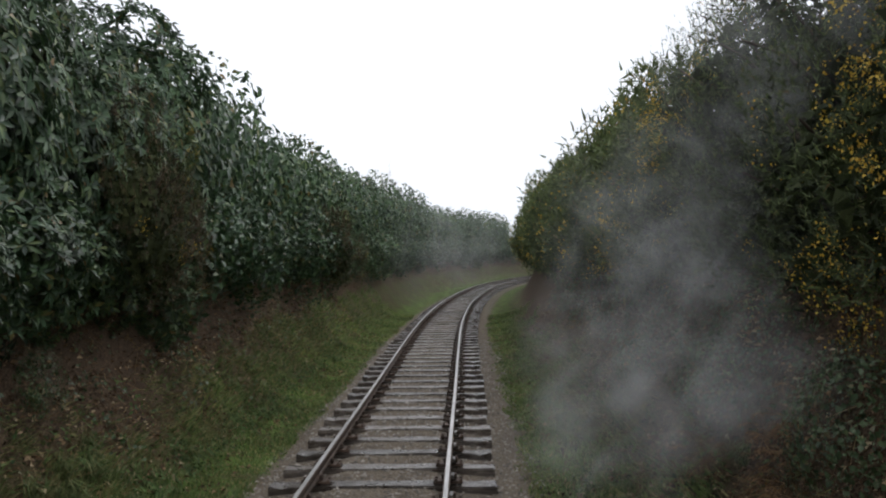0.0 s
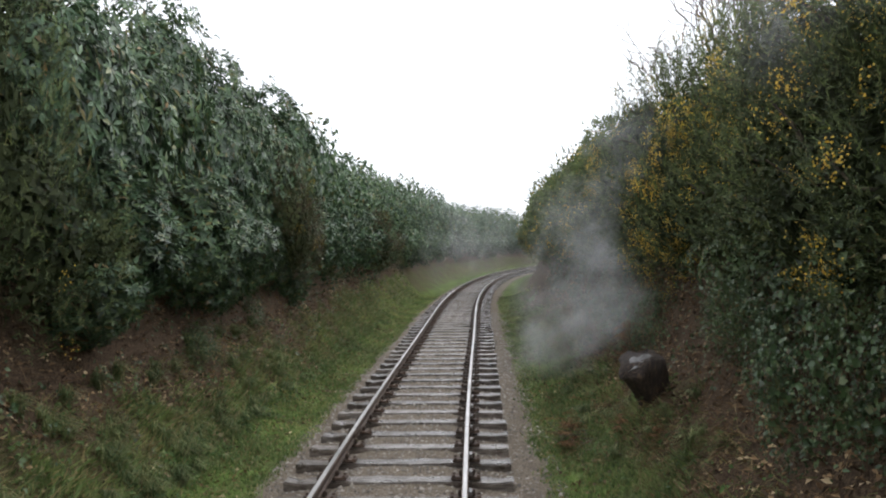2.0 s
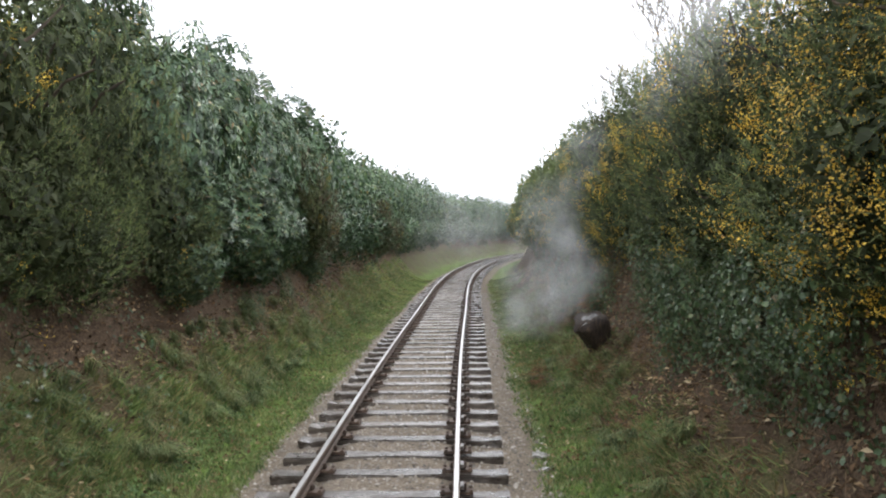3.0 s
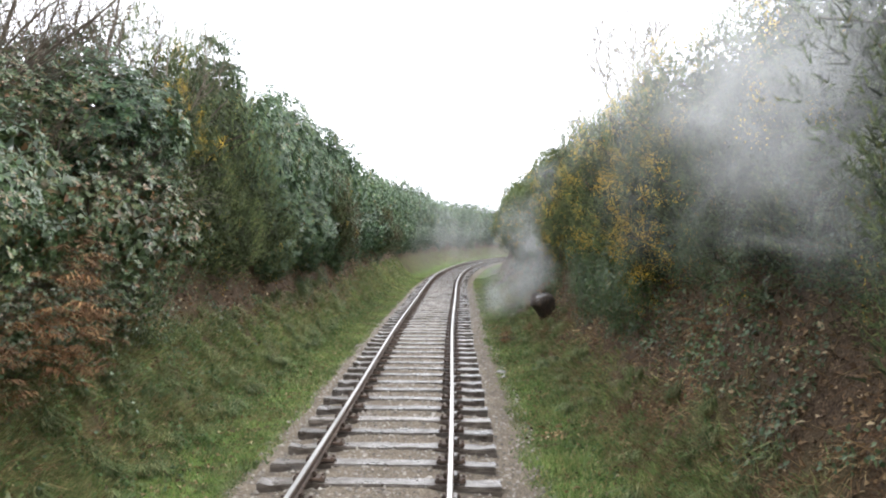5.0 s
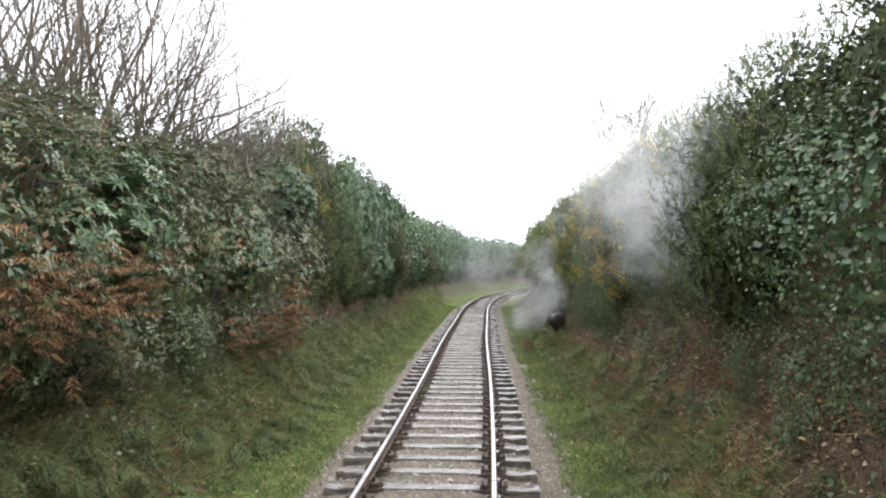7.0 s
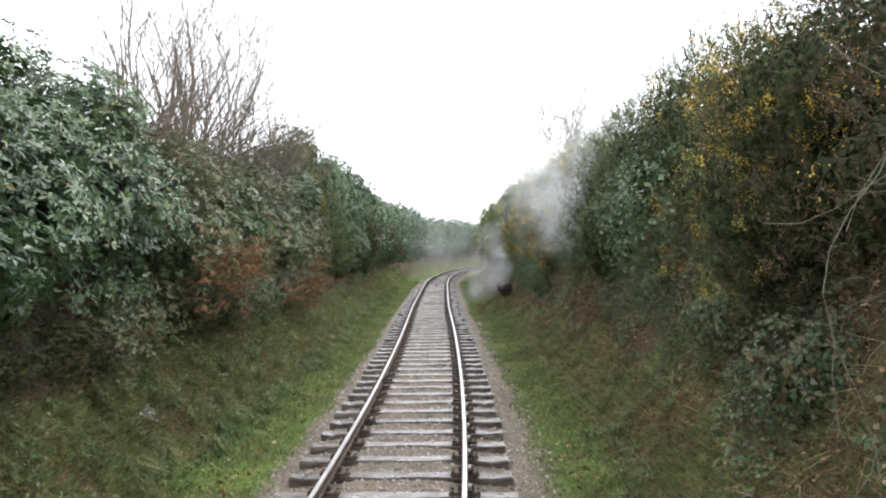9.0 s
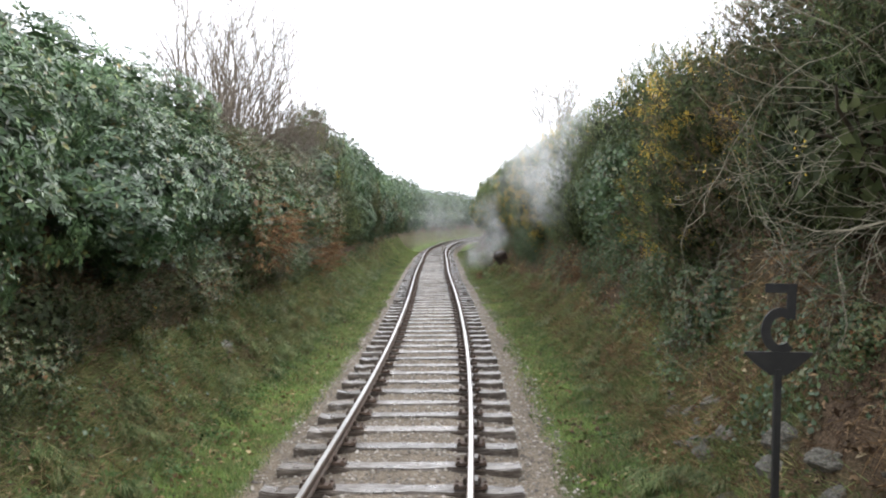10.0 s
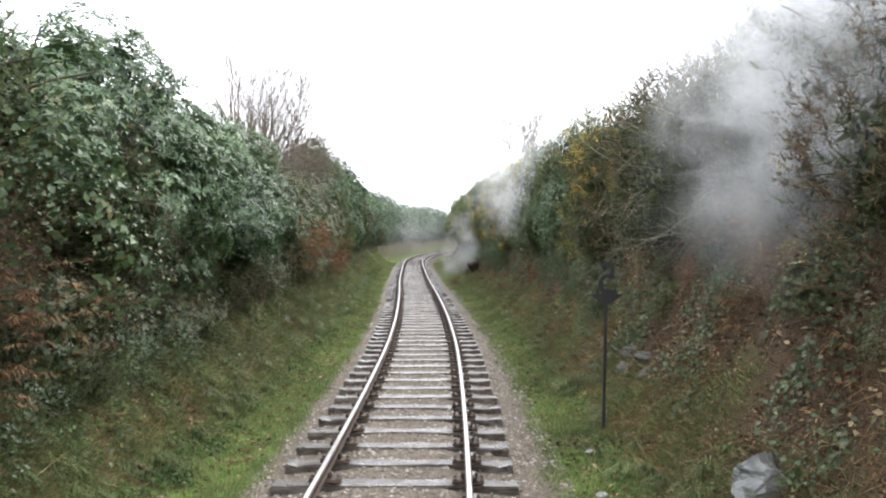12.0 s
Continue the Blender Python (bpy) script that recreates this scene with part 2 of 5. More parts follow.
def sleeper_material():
    """Weathered timber: grain along its length, darkest round the chairs, paler middle, wet patches."""
    m, nodes, links, bsdf = material("weathered_sleeper_wood")
    grain = noise_node(nodes, links, 5, 6, stretch=(1.2, 8, 8))
    col = ramp(nodes, [(0.3, (0.045, 0.035, 0.028)), (0.48, (0.12, 0.102, 0.087)), (0.62, (0.215, 0.192, 0.17)), (0.75, (0.32, 0.295, 0.27))])
    links.new(grain.outputs["Fac"], col.inputs[0])
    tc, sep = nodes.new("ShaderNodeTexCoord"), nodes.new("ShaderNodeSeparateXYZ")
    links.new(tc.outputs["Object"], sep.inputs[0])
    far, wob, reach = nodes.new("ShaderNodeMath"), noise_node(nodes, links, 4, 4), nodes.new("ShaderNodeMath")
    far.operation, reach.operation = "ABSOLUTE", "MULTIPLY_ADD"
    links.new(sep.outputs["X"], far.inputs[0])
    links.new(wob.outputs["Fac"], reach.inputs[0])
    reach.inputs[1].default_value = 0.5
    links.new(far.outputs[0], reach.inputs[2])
    # darkest about the rails, easing towards the ends
    chair_tone = ramp(nodes, [(0.5, (1, 1, 1)), (0.62, (0.5, 0.44, 0.4)), (0.82, (0.5, 0.45, 0.41)), (1.0, (0.75, 0.72, 0.69))])
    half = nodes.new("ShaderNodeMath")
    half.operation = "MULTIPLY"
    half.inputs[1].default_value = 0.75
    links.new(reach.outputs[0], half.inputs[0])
    links.new(half.outputs[0], chair_tone.inputs[0])
    out = mix(nodes, links, "MULTIPLY", 0.85, col.outputs[0], chair_tone.outputs[0])
    oi = nodes.new("ShaderNodeObjectInfo")
    tint = ramp(nodes, [(0.0, (0.6, 0.59, 0.58)), (1.0, (1.4, 1.4, 1.4))])
    links.new(oi.outputs["Random"], tint.inputs[0])
    links.new(mix(nodes, links, "MULTIPLY", 1.0, out, tint.outputs[0]), bsdf.inputs["Base Color"])
    wet = nodes.new("ShaderNodeMapRange")
    wet.inputs["From Min"].default_value, wet.inputs["From Max"].default_value = 0.35, 0.65
    wet.inputs["To Min"].default_value, wet.inputs["To Max"].default_value = 0.2, 0.5
    links.new(wob.outputs["Fac"], wet.inputs["Value"])
    links.new(wet.outputs[0], bsdf.inputs["Roughness"])
    bump(nodes, links, bsdf, grain.outputs["Fac"], 0.7, 0.012)
    return m


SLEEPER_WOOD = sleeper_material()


def ground_material():
    """One sheet: chippings, turf, and soil with leaf mould, told apart by the surface's own cover values."""
    m, nodes, links, bsdf = material("cutting_ground")

    def cover(name):
        a = nodes.new("ShaderNodeAttribute")
        a.attribute_name = name
        return a.outputs["Fac"]

    fine, mid = noise_node(nodes, links, 40, 6), noise_node(nodes, links, 3.2, 6)
    soil = ramp(nodes, [(0.33, (0.03, 0.019, 0.012)), (0.55, (0.1, 0.069, 0.047)), (0.75, (0.21, 0.15, 0.105))])
    turf = ramp(nodes, [(0.3, (0.07, 0.06, 0.025)), (0.5, (0.085, 0.13, 0.03)), (0.75, (0.14, 0.195, 0.05))])
    grit = ramp(nodes, [(0.25, (0.06, 0.047, 0.036)), (0.5, (0.18, 0.147, 0.115)), (0.75, (0.34, 0.29, 0.235))])
    links.new(fine.outputs["Fac"], soil.inputs[0])
    links.new(fine.outputs["Fac"], grit.inputs[0])
    links.new(mid.outputs["Fac"], turf.inputs[0])
    a = mix(nodes, links, "MIX", cover("turf"), soil.outputs[0], turf.outputs[0])
    b = mix(nodes, links, "MIX", cover("grit"), a, grit.outputs[0])
    big = ramp(nodes, [(0.3, (0.75, 0.75, 0.72)), (0.7, (1.15, 1.15, 1.1))])
    links.new(mid.outputs["Fac"], big.inputs[0])
    links.new(mix(nodes, links, "MULTIPLY", 0.7, b, big.outputs[0]), bsdf.inputs["Base Color"])
    bsdf.inputs["Roughness"].default_value = 0.95
    bsdf.inputs["Specular IOR Level"].default_value = 0.12
    bump(nodes, links, bsdf, fine.outputs["Fac"], 0.8, 0.03)
    return m


GROUND = ground_material()

# ---- the line of the track and the cutting round it ----
LINE_Y = [-300, -80, -55, -45, -38, -31.4, -26, -21.9, -16.8, -13, -9, -5, -1, 4.7, 9.5, 14.3, 20, 28, 35, 41, 47, 54, 62, 72, 85, 105, 300]
LINE_X = [-34, -8.0, -4.6, -3.5, -2.82, -2.22, -1.81, -1.55, -1.32, -1.2, -1.1, -1.02, -0.96, -0.86, -0.74, -0.6, -0.45, -0.2, 0.16, 0.6, 1.18, 2.0, 3.25, 5.4, 9.2, 17, 108]


def line_at(y):
    """The track's centre: a smooth curve through the given stations."""
    ys, xs = np.array(LINE_Y, float), np.array(LINE_X, float)
    m = np.gradient(xs, ys)
    y = np.asarray(y, float)
    i = np.clip(np.searchsorted(ys, y) - 1, 0, len(ys) - 2)
    h = ys[i + 1] - ys[i]
    k = (y - ys[i]) / h
    return ((2 * k**3 - 3 * k**2 + 1) * xs[i] + (k**3 - 2 * k**2 + k) * h * m[i] + (3 * k**2 - 2 * k**3) * xs[i + 1] + (k**3 - k**2) * h * m[i + 1])


def heading(y):
    """The track's turn to the right of +y, in radians."""
    return np.arctan2(line_at(np.asarray(y) + 0.5) - line_at(np.asarray(y) - 0.5), 1.0)


def at_track(y, u):
    """The plan place u metres to the right of the track's centre at station y."""
    a = heading(y)
    return line_at(y) + u * np.cos(a), y - u * np.sin(a)


LEFT_U = [0, 0.5, 0.66, 0.95, 1.3, 1.6, 1.9, 2.2, 2.45, 2.8, 3.1, 3.4, 3.65, 3.85, 4.15, 4.6, 5.4, 8, 30, 500]
LEFT_Z = [-0.03, -0.035, -0.07, -0.09, -0.12, -0.15, -0.16, -0.13, -0.05, 0.16, 0.55, 0.98, 1.27, 1.85, 2.75, 3.95, 4.4, 4.6, 4.8, 5.0]
RIGHT_U = [0, 0.5, 0.66, 0.95, 1.3, 1.6, 1.9, 2.25, 2.6, 3.0, 3.25, 3.5, 3.75, 3.95, 4.6, 5.4, 8, 30, 500]
RIGHT_Z = [-0.03, -0.035, -0.07, -0.09, -0.12, -0.15, -0.16, -0.12, -0.04, 0.1, 0.34, 0.68, 1.2, 1.8, 4.0, 4.4, 4.6, 4.8, 5.0]


def ground_z(y, u):
    y, u = np.asarray(y, float), np.asarray(u, float)
    a = np.abs(u)
    z = np.where(u < 0, np.interp(a, LEFT_U, LEFT_Z), np.interp(a, RIGHT_U, RIGHT_Z))
    z = z + 0.4 * np.exp(-(((y - 3.3) / 0.7) ** 2) - ((u - 3.12) / 0.4) ** 2)  # earth heaped round the stump
    bank = smooth(a, 2.2, 3.2)
    z = z + bank * (0.13 * lumps(y * 0.55, a * 0.5 + np.sign(u) * 9, 1) + 0.09 * lumps(y * 1.9, a * 1.4, 2 + np.sign(u)) + 0.075 * lumps(y * 3.9, a * 4.2, 5 + np.sign(u)))
    return z + smooth(a, 1.5, 1.8) * 0.02 * lumps(y * 2.3, a * 2.5, 4)


def turf_cover(y, u):
    """How much grass grows: verges and the lower banks, thinning under the bushes."""
    a = np.abs(u)
    n = lumps(y * 0.9, a * 1.3 + np.sign(u) * 5, 3)
    top_l = 3.15 + 0.5 * (1 - smooth(y, -5, 0)) - 0.2 * smooth(y, -1, 4) + 0.25 * n + 0.5 * smooth(y, 9, 22)
    top_r = 3.02 + 0.32 * (1 - smooth(y, -10, -6)) + 0.5 * n - 0.25 * smooth(y, -3, 2) * (1 - smooth(y, 4, 7)) + 0.25 * smooth(y, -16, -19) * (1 - smooth(y, -19, -30))
    side = np.where(u < 0, top_l, top_r)
    inner = np.where(u < 0, 1.44, 1.54) + 0.12 * lumps(y * 1.6, y * 0.3, 8)
    return smooth(a, inner, inner + 0.22) * (1 - smooth(a, side - 0.15, side + 0.3)) * np.clip(0.74 + 0.32 * (1 - smooth(a, 2.2, 2.7)) + 0.5 * lumps(y * 2.1, u * 2.2, 5) + 0.42 * lumps(y * 5.3, u * 6.1, 13), 0, 1)


def build_ground():
    ys = np.concatenate([[-300, -200, -120, -80, -60, -50], np.arange(-45, 16, 0.2), np.arange(16, 30, 0.35), np.arange(30, 80, 0.7), [82, 86, 90, 95, 100, 110, 125, 150, 200, 300]])
    au = np.array([0.3, 0.5, 0.66, 0.8, 0.95, 1.15, 1.35, 1.5, 1.65, 1.8, 1.95, 2.1, 2.25, 2.4, 2.55, 2.7, 2.85, 3.0, 3.15, 3.3, 3.45, 3.6, 3.75, 3.9, 4.1, 4.35, 4.6, 5.0, 5.4, 6.5, 8, 12, 30, 100, 500])
    us = np.concatenate([-au[::-1], [0], au])
    Y, U = np.meshgrid(ys, us, indexing="ij")
    X = line_at(Y) + U * np.where(np.abs(U) > 20, 1, np.cos(heading(Y)))
    P = np.stack([X, np.where(np.abs(U) > 20, Y, Y - U * np.sin(heading(Y))), ground_z(Y, U)], -1)
    nu = len(us)
    i, j = np.meshgrid(np.arange(len(ys) - 1), np.arange(nu - 1), indexing="ij")
    q = (i * nu + j).ravel()
    me = mesh_of("ground", P.reshape(-1, 3), np.stack([q, q + 1, q + nu + 1, q + nu], -1), GROUND, True)
    far = smooth(np.abs(U), 7, 9)
    for name, vals in (("turf", np.maximum(turf_cover(Y, U) * (1 - 0.4 * smooth(np.abs(U), 2.4, 2.8)), far)), ("grit", 1 - smooth(np.abs(U) - np.where(U > 0, 0.15, 0) + 0.1 * lumps(Y * 2.2, U, 6), 1.42, 1.7))):
        at = me.attributes.new(name, "FLOAT", "POINT")
        at.data.foreach_set("value", vals.ravel().astype(np.float32))
    tagged(new("ground", me), "grassy railway cutting with brown leaf-strewn earth banks", "ground", kind="structure")


build_ground()


def place(y, u, z=None, turn=0.0, size=(1, 1, 1), lean=0.0):
    """A pose at the trackside, turned with the track."""
    x, yy = at_track(y, u)
    z = float(ground_z(y, u)) if z is None else z
    return (Matrix.Translation((float(x), float(yy), z)) @ Matrix.Rotation(-float(heading(y)) + radians(turn), 4, "Z")
            @ Matrix.Rotation(radians(lean), 4, "Y") @ Matrix.Diagonal((*size, 1)))


# ---- the track ----
RAIL_U, RAIL_FOOT = 0.7525, 0.045


def rail_profile():
    """Half outline of a bull-head rail, from foot to head; x across, z up."""
    half = [(0.0, 0.0), (0.024, 0.0), (0.033, 0.008), (0.033, 0.026), (0.026, 0.035), (0.0095, 0.045), (0.0095, 0.095), (0.028, 0.106), (0.035, 0.112), (0.035, 0.137), (0.03, 0.1435), (0.022, 0.1452), (0.0, 0.146)]
    return half[1:-1] + [(-x, z) for x, z in half[-2:0:-1]]


def rail_mesh(y0, y1, u):
    prof = rail_profile()
    ys = np.linspace(y0, y1, max(3, int((y1 - y0) / 0.6) + 1))
    V, F, S = [], [], []
    k = len(prof)
    for y in ys:
        for px, pz in prof:
            x, yy = at_track(y, u + px)
            V.append((x, yy, RAIL_FOOT + pz))
    top = [i for i, (px, pz) in enumerate(prof) if pz > 0.145]
    for i in range(len(ys) - 1):
        for j in range(k):
            F.append((i * k + j, i * k + (j + 1) % k, (i + 1) * k + (j + 1) % k, (i + 1) * k + j))
            S.append(1 if j in top and (j + 1) % k in top else 0)
    F = F + [tuple(range(k))[::-1], tuple((len(ys) - 1) * k + j for j in range(k))]
    return mesh_of("rail", V, F, [RUST, RAIL_TOP], slots=S + [0, 0])


def box(bm, x0, x1, y0, y1, z0, z1, bevel=0.0):
    r = bmesh.ops.create_cube(bm, size=1)["verts"]
    bmesh.ops.transform(bm, matrix=Matrix.Translation(((x0 + x1) / 2, (y0 + y1) / 2, (z0 + z1) / 2)) @ Matrix.Diagonal((x1 - x0, y1 - y0, z1 - z0, 1)), verts=r)
    if bevel:
        edges = list({e for v in r for e in v.link_edges})
        bmesh.ops.bevel(bm, geom=edges, offset=bevel, segments=2, affect="EDGES", clamp_overlap=True)
    return r


def sleeper_mesh(seed):
    """A worn timber: top a little dished under the rails, edges rounded, ends split."""
    r = random.Random(seed)
    bm = bmesh.new()
    box(bm, -1.295, 1.295, -0.126, 0.126, -0.13, 0.0)
    for x in (-1.15, -1.0, -0.55, -0.2, 0.2, 0.55, 1.0, 1.15):
        bmesh.ops.bisect_plane(bm, geom=bm.verts[:] + bm.edges[:] + bm.faces[:], plane_co=(x, 0, 0), plane_no=(1, 0, 0))
    for v in bm.verts:
        v.co.y += r.uniform(-0.012, 0.012)
        v.co.x += r.uniform(-0.01, 0.01)
        if v.co.z > -0.01:
            v.co.z += r.uniform(-0.012, 0.002) - (0.012 if 0.9 < abs(v.co.x) < 1.16 else 0)
    edges = [e for e in bm.edges if len(e.link_faces) == 2 and e.calc_face_angle() > 0.6]
    bmesh.ops.bevel(bm, geom=edges, offset=0.014, segments=2, affect="EDGES", clamp_overlap=True)
    me = bpy.data.meshes.new("sleeper")
    bm.to_mesh(me)
    bm.free()
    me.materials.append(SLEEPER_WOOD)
    return me


def chair_mesh():
    """Cast-iron rail chair: base plate, two jaws, and the bolts."""
    bm = bmesh.new()
    box(bm, -0.165, 0.165, -0.075, 0.075, 0.0, 0.032)
    box(bm, 0.034, 0.074, -0.038, 0.038, 0.03, 0.1, 0.012)
    box(bm, -0.1, -0.072, -0.04, 0.045, 0.03, 0.11, 0.01)
    for x in (-0.142, 0.135):
        for y in (-0.055, 0.055):
            box(bm, x - 0.017, x + 0.017, y - 0.017, y + 0.017, 0.03, 0.052)
    me = bpy.data.meshes.new("rail_chair")
    bm.to_mesh(me)
    bm.free()
    me.materials.append(RUST)
    return me


def key_mesh():
    bm = bmesh.new()
    box(bm, -0.074, -0.03, -0.085, 0.085, 0.05, 0.092, 0.006)
    me = bpy.data.meshes.new("wooden_key")
    bm.to_mesh(me)
    bm.free()
    me.materials.append(SLEEPER_WOOD)
    return me


def build_track():
    track = tagged(new("railway_track"), "single railway track of shiny worn rails on weathered timber sleepers", "railway track")
    sleepers = [sleeper_mesh(s) for s in range(6)]
    chair, key = chair_mesh(), key_mesh()
    y, n = -43.05, 0
    rr = random.Random(3)
    while y < 100:
        x, yy = at_track(y, rr.uniform(-0.025, 0.025))
        m = Matrix.Translation((float(x), float(yy), rr.uniform(-0.008, 0.0))) @ Matrix.Rotation(-float(heading(y)) + rr.uniform(-0.012, 0.012), 4, "Z")
        s = child("sleeper", sleepers[n % 6], track, "", m @ Matrix.Rotation(math.pi * rr.randrange(2), 4, "Z"))
        inv = s.matrix_basis.inverted()
        for side in (-1, 1) if y < 60 else ():
            cx, cy = at_track(y, side * RAIL_U)
            c = child("rail_chair", chair, s, "", inv @ Matrix.Translation((float(cx), float(cy), 0.0)) @ Matrix.Rotation(-float(heading(y)) + (math.pi if side > 0 else 0), 4, "Z"))
            if y < 40:
                k = child("wooden_key", key, s, "", c.matrix_basis.copy())
        y += 0.762
        n += 1
    for side in (-1, 1):
        for a, b in ((-60, -32.86), (-32.85, -14.56), (-14.55, 3.69), (3.7, 21.99), (22.0, 40.29), (40.3, 58.6), (58.6, 100)):
            child("rail", rail_mesh(a, b - 0.008, side * RAIL_U), track, "rust-sided rail with a bright running top")
        for yj in (-32.855, -14.555, 3.695, 21.995):
            for inside in (-1, 1):
                bm = bmesh.new()
                box(bm, 0.011 * inside - 0.012, 0.011 * inside + 0.012, -0.23, 0.23, 0.042, 0.1, 0.004)
                for by in (-0.17, -0.06, 0.06, 0.17):
                    box(bm, 0.03 * inside - 0.014, 0.03 * inside + 0.014, by - 0.016, by + 0.016, 0.055, 0.087, 0.004)
                x, yy = at_track(yj, side * RAIL_U + 0.012 * inside)
                part("fishplate", bm, RUST, track, "", Matrix.Translation((float(x), float(yy), RAIL_FOOT)) @ Matrix.Rotation(-float(heading(yj)), 4, "Z"))


build_track()


def build_ballast():
    """Loose chippings between and beside the sleepers."""
    n = 42000
    y = -36 + 62 * rng.random(n) ** 1.25
    u = rng.uniform(-1.65, 1.9, n)
    keep = rng.random(n) < np.where(np.abs(u) > 1.5, 0.75, 1.0)
    phase = np.mod(y + 43.05 + 0.381, 0.762) - 0.381
    keep &= ~((np.abs(phase) < 0.12) & (np.abs(u) < 1.28) & (rng.random(n) > 0.015))
    y, u = y[keep], u[keep]
    n = len(y)
    x, yy = at_track(y, u)
    r = rng.uniform(0.012, 0.03, n) * np.where(rng.random(n) < 0.04, 1.5, 1)
    z = ground_z(y, u) + r * 0.3
    shape = np.array([(1, 0, 0), (-0.2, 0.95, 0.1), (-0.9, -0.1, -0.05), (0.1, -1, 0), (0.05, 0.1, 0.8)], float)
    V = shape[None] * rng.uniform(0.65, 1.25, (n, 5, 3)) * r[:, None, None]
    w = rng.uniform(0, 2 * np.pi, n)[:, None]
    V = np.stack([V[..., 0] * np.cos(w) - V[..., 1] * np.sin(w), V[..., 0] * np.sin(w) + V[..., 1] * np.cos(w), V[..., 2]], -1) + np.stack([x, yy, z], -1)[:, None]
    b = np.arange(n)[:, None] * 5
    F = np.concatenate([b + [0, 1, 4], b + [1, 2, 4], b + [2, 3, 4], b + [3, 0, 4]])
    tagged(new("ballast", mesh_of("ballast", V.reshape(-1, 3), F, STONE)), "grey-brown stone ballast chippings between the sleepers", "ballast", kind="stuff")


build_ballast()


# ---- bushes ----
def crown_points(r, n, normal, spread, size, seed, depth=0.3, blobs=17, share=1.0):
    """Points over a dome built of many smaller leafy heads, with their outward ways."""
    normal = unit(np.array(normal))
    heads = []
    q = np.random.default_rng(900 + seed)
    while len(heads) < blobs:
        d = unit(q.normal(size=3))
        if d @ normal < math.cos(radians(spread * 0.94)):
            continue
        rad = q.uniform(0.24, 0.5)
        heads.append((d * (0.98 - rad * q.uniform(0.35, 0.9)), rad, d))
    C, R, D = (np.array([h[i] for h in heads]) for i in range(3))
    weight = R**2 * (np.arange(blobs) < blobs * share)
    k = r.choice(blobs, n * 3, p=weight / weight.sum())
    w = unit(unit(r.normal(size=(n * 3, 3))) + D[k] * 0.55)
    p = C[k] + w * (R[k] * (1 - depth * r.random(n * 3) ** 2) * np.where(r.random(n * 3) < 0.05, 1.2, 1))[:, None]
    inside = (np.linalg.norm(p[:, None] - C[None], axis=2) < R[None] * 0.8).any(1)
    p, w, d = p[~inside][:n], w[~inside][:n], D[k][~inside][:n]
    return p * np.array(size), unit(w * 0.75 + d * 0.35)


def stems_mesh(r, size, count=5):
    paths = []
    for _ in range(count):
        d = unit(np.array([r.uniform(-0.2, 1.0), r.uniform(-0.9, 0.9), r.uniform(0.3, 1.0)]))
        pts, p = [], np.array([r.uniform(-0.1, 0.1), r.uniform(-0.2, 0.2), -0.15])
        for i in range(5):
            pts.append((tuple(p), 0.035 * (1 - i / 5.5)))
            p = p + (d + r.normal(size=3) * 0.25) * np.array(size) * 0.21
        paths.append(pts)
    return mesh_of("trunk", *tubes(paths, 5), STEM, True)


def whorled(r, P, N, leaves, length, width, upward=0.45):
    """Whorls of long leaves round each shoot tip."""
    n = len(P)
    axis = unit(N + np.array([0, 0, upward]) + r.normal(size=(n, 3)) * 0.25)
    a = unit(np.cross(axis, r.normal(size=(n, 3))))
    b = np.cross(axis, a)
    w = (np.arange(leaves)[None] * 2 * np.pi / leaves + r.random((n, 1)) * 6.3 + r.normal(size=(n, leaves)) * 0.2)
    radial = np.cos(w)[..., None] * a[:, None] + np.sin(w)[..., None] * b[:, None]
    way = radial + axis[:, None] * r.uniform(-0.15, 0.6, (n, leaves, 1)) + np.array([0, 0, -0.18])
    base = P[:, None] + radial * 0.008
    k = n * leaves
    return leaf_arrays(base.reshape(k, 3), way.reshape(k, 3), np.repeat(axis, leaves, 0), r.uniform(*length, k), r.uniform(*width, k), 0.18)


def scattered(r, P, N, length, width, face_out=1.0, droop=0.3):
    """Single leaves that face outward and hang a little."""
    n = len(P)
    face = unit(N * face_out + r.normal(size=(n, 3)) * 0.5)
    way = r.normal(size=(n, 3)) + np.array([0, 0, -droop])
    way = unit(way - face * (way * face).sum(1, keepdims=True))
    return leaf_arrays(P, way, face, r.uniform(*length, n), r.uniform(*width, n), 0.15, 0.45)


def sprays(r, P, N, spines, length, spine, slim=0.06):
    """Spiny shoots: thin blades set along a short axis."""
    n = len(P)
    axis = unit(N * 0.8 + np.array([0, 0, 0.65]) + r.normal(size=(n, 3)) * 0.35)
    L = r.uniform(*length, n)
    s = r.uniform(0.0, 1.0, (n, spines))
    base = P[:, None] + axis[:, None] * (s * L[:, None])[..., None]
    way = r.normal(size=(n, spines, 3)) + axis[:, None] * 0.9
    k = n * spines
    way = unit(way.reshape(k, 3))
    side = unit(np.cross(way, r.normal(size=(k, 3))))
    base = base.reshape(k, 3)
    l = r.uniform(*spine, k)[:, None]
    V = np.stack([base - side * l * slim, base + side * l * slim, base + way * l], 1).reshape(-1, 3)
    return V, np.arange(k * 3).reshape(k, 3)


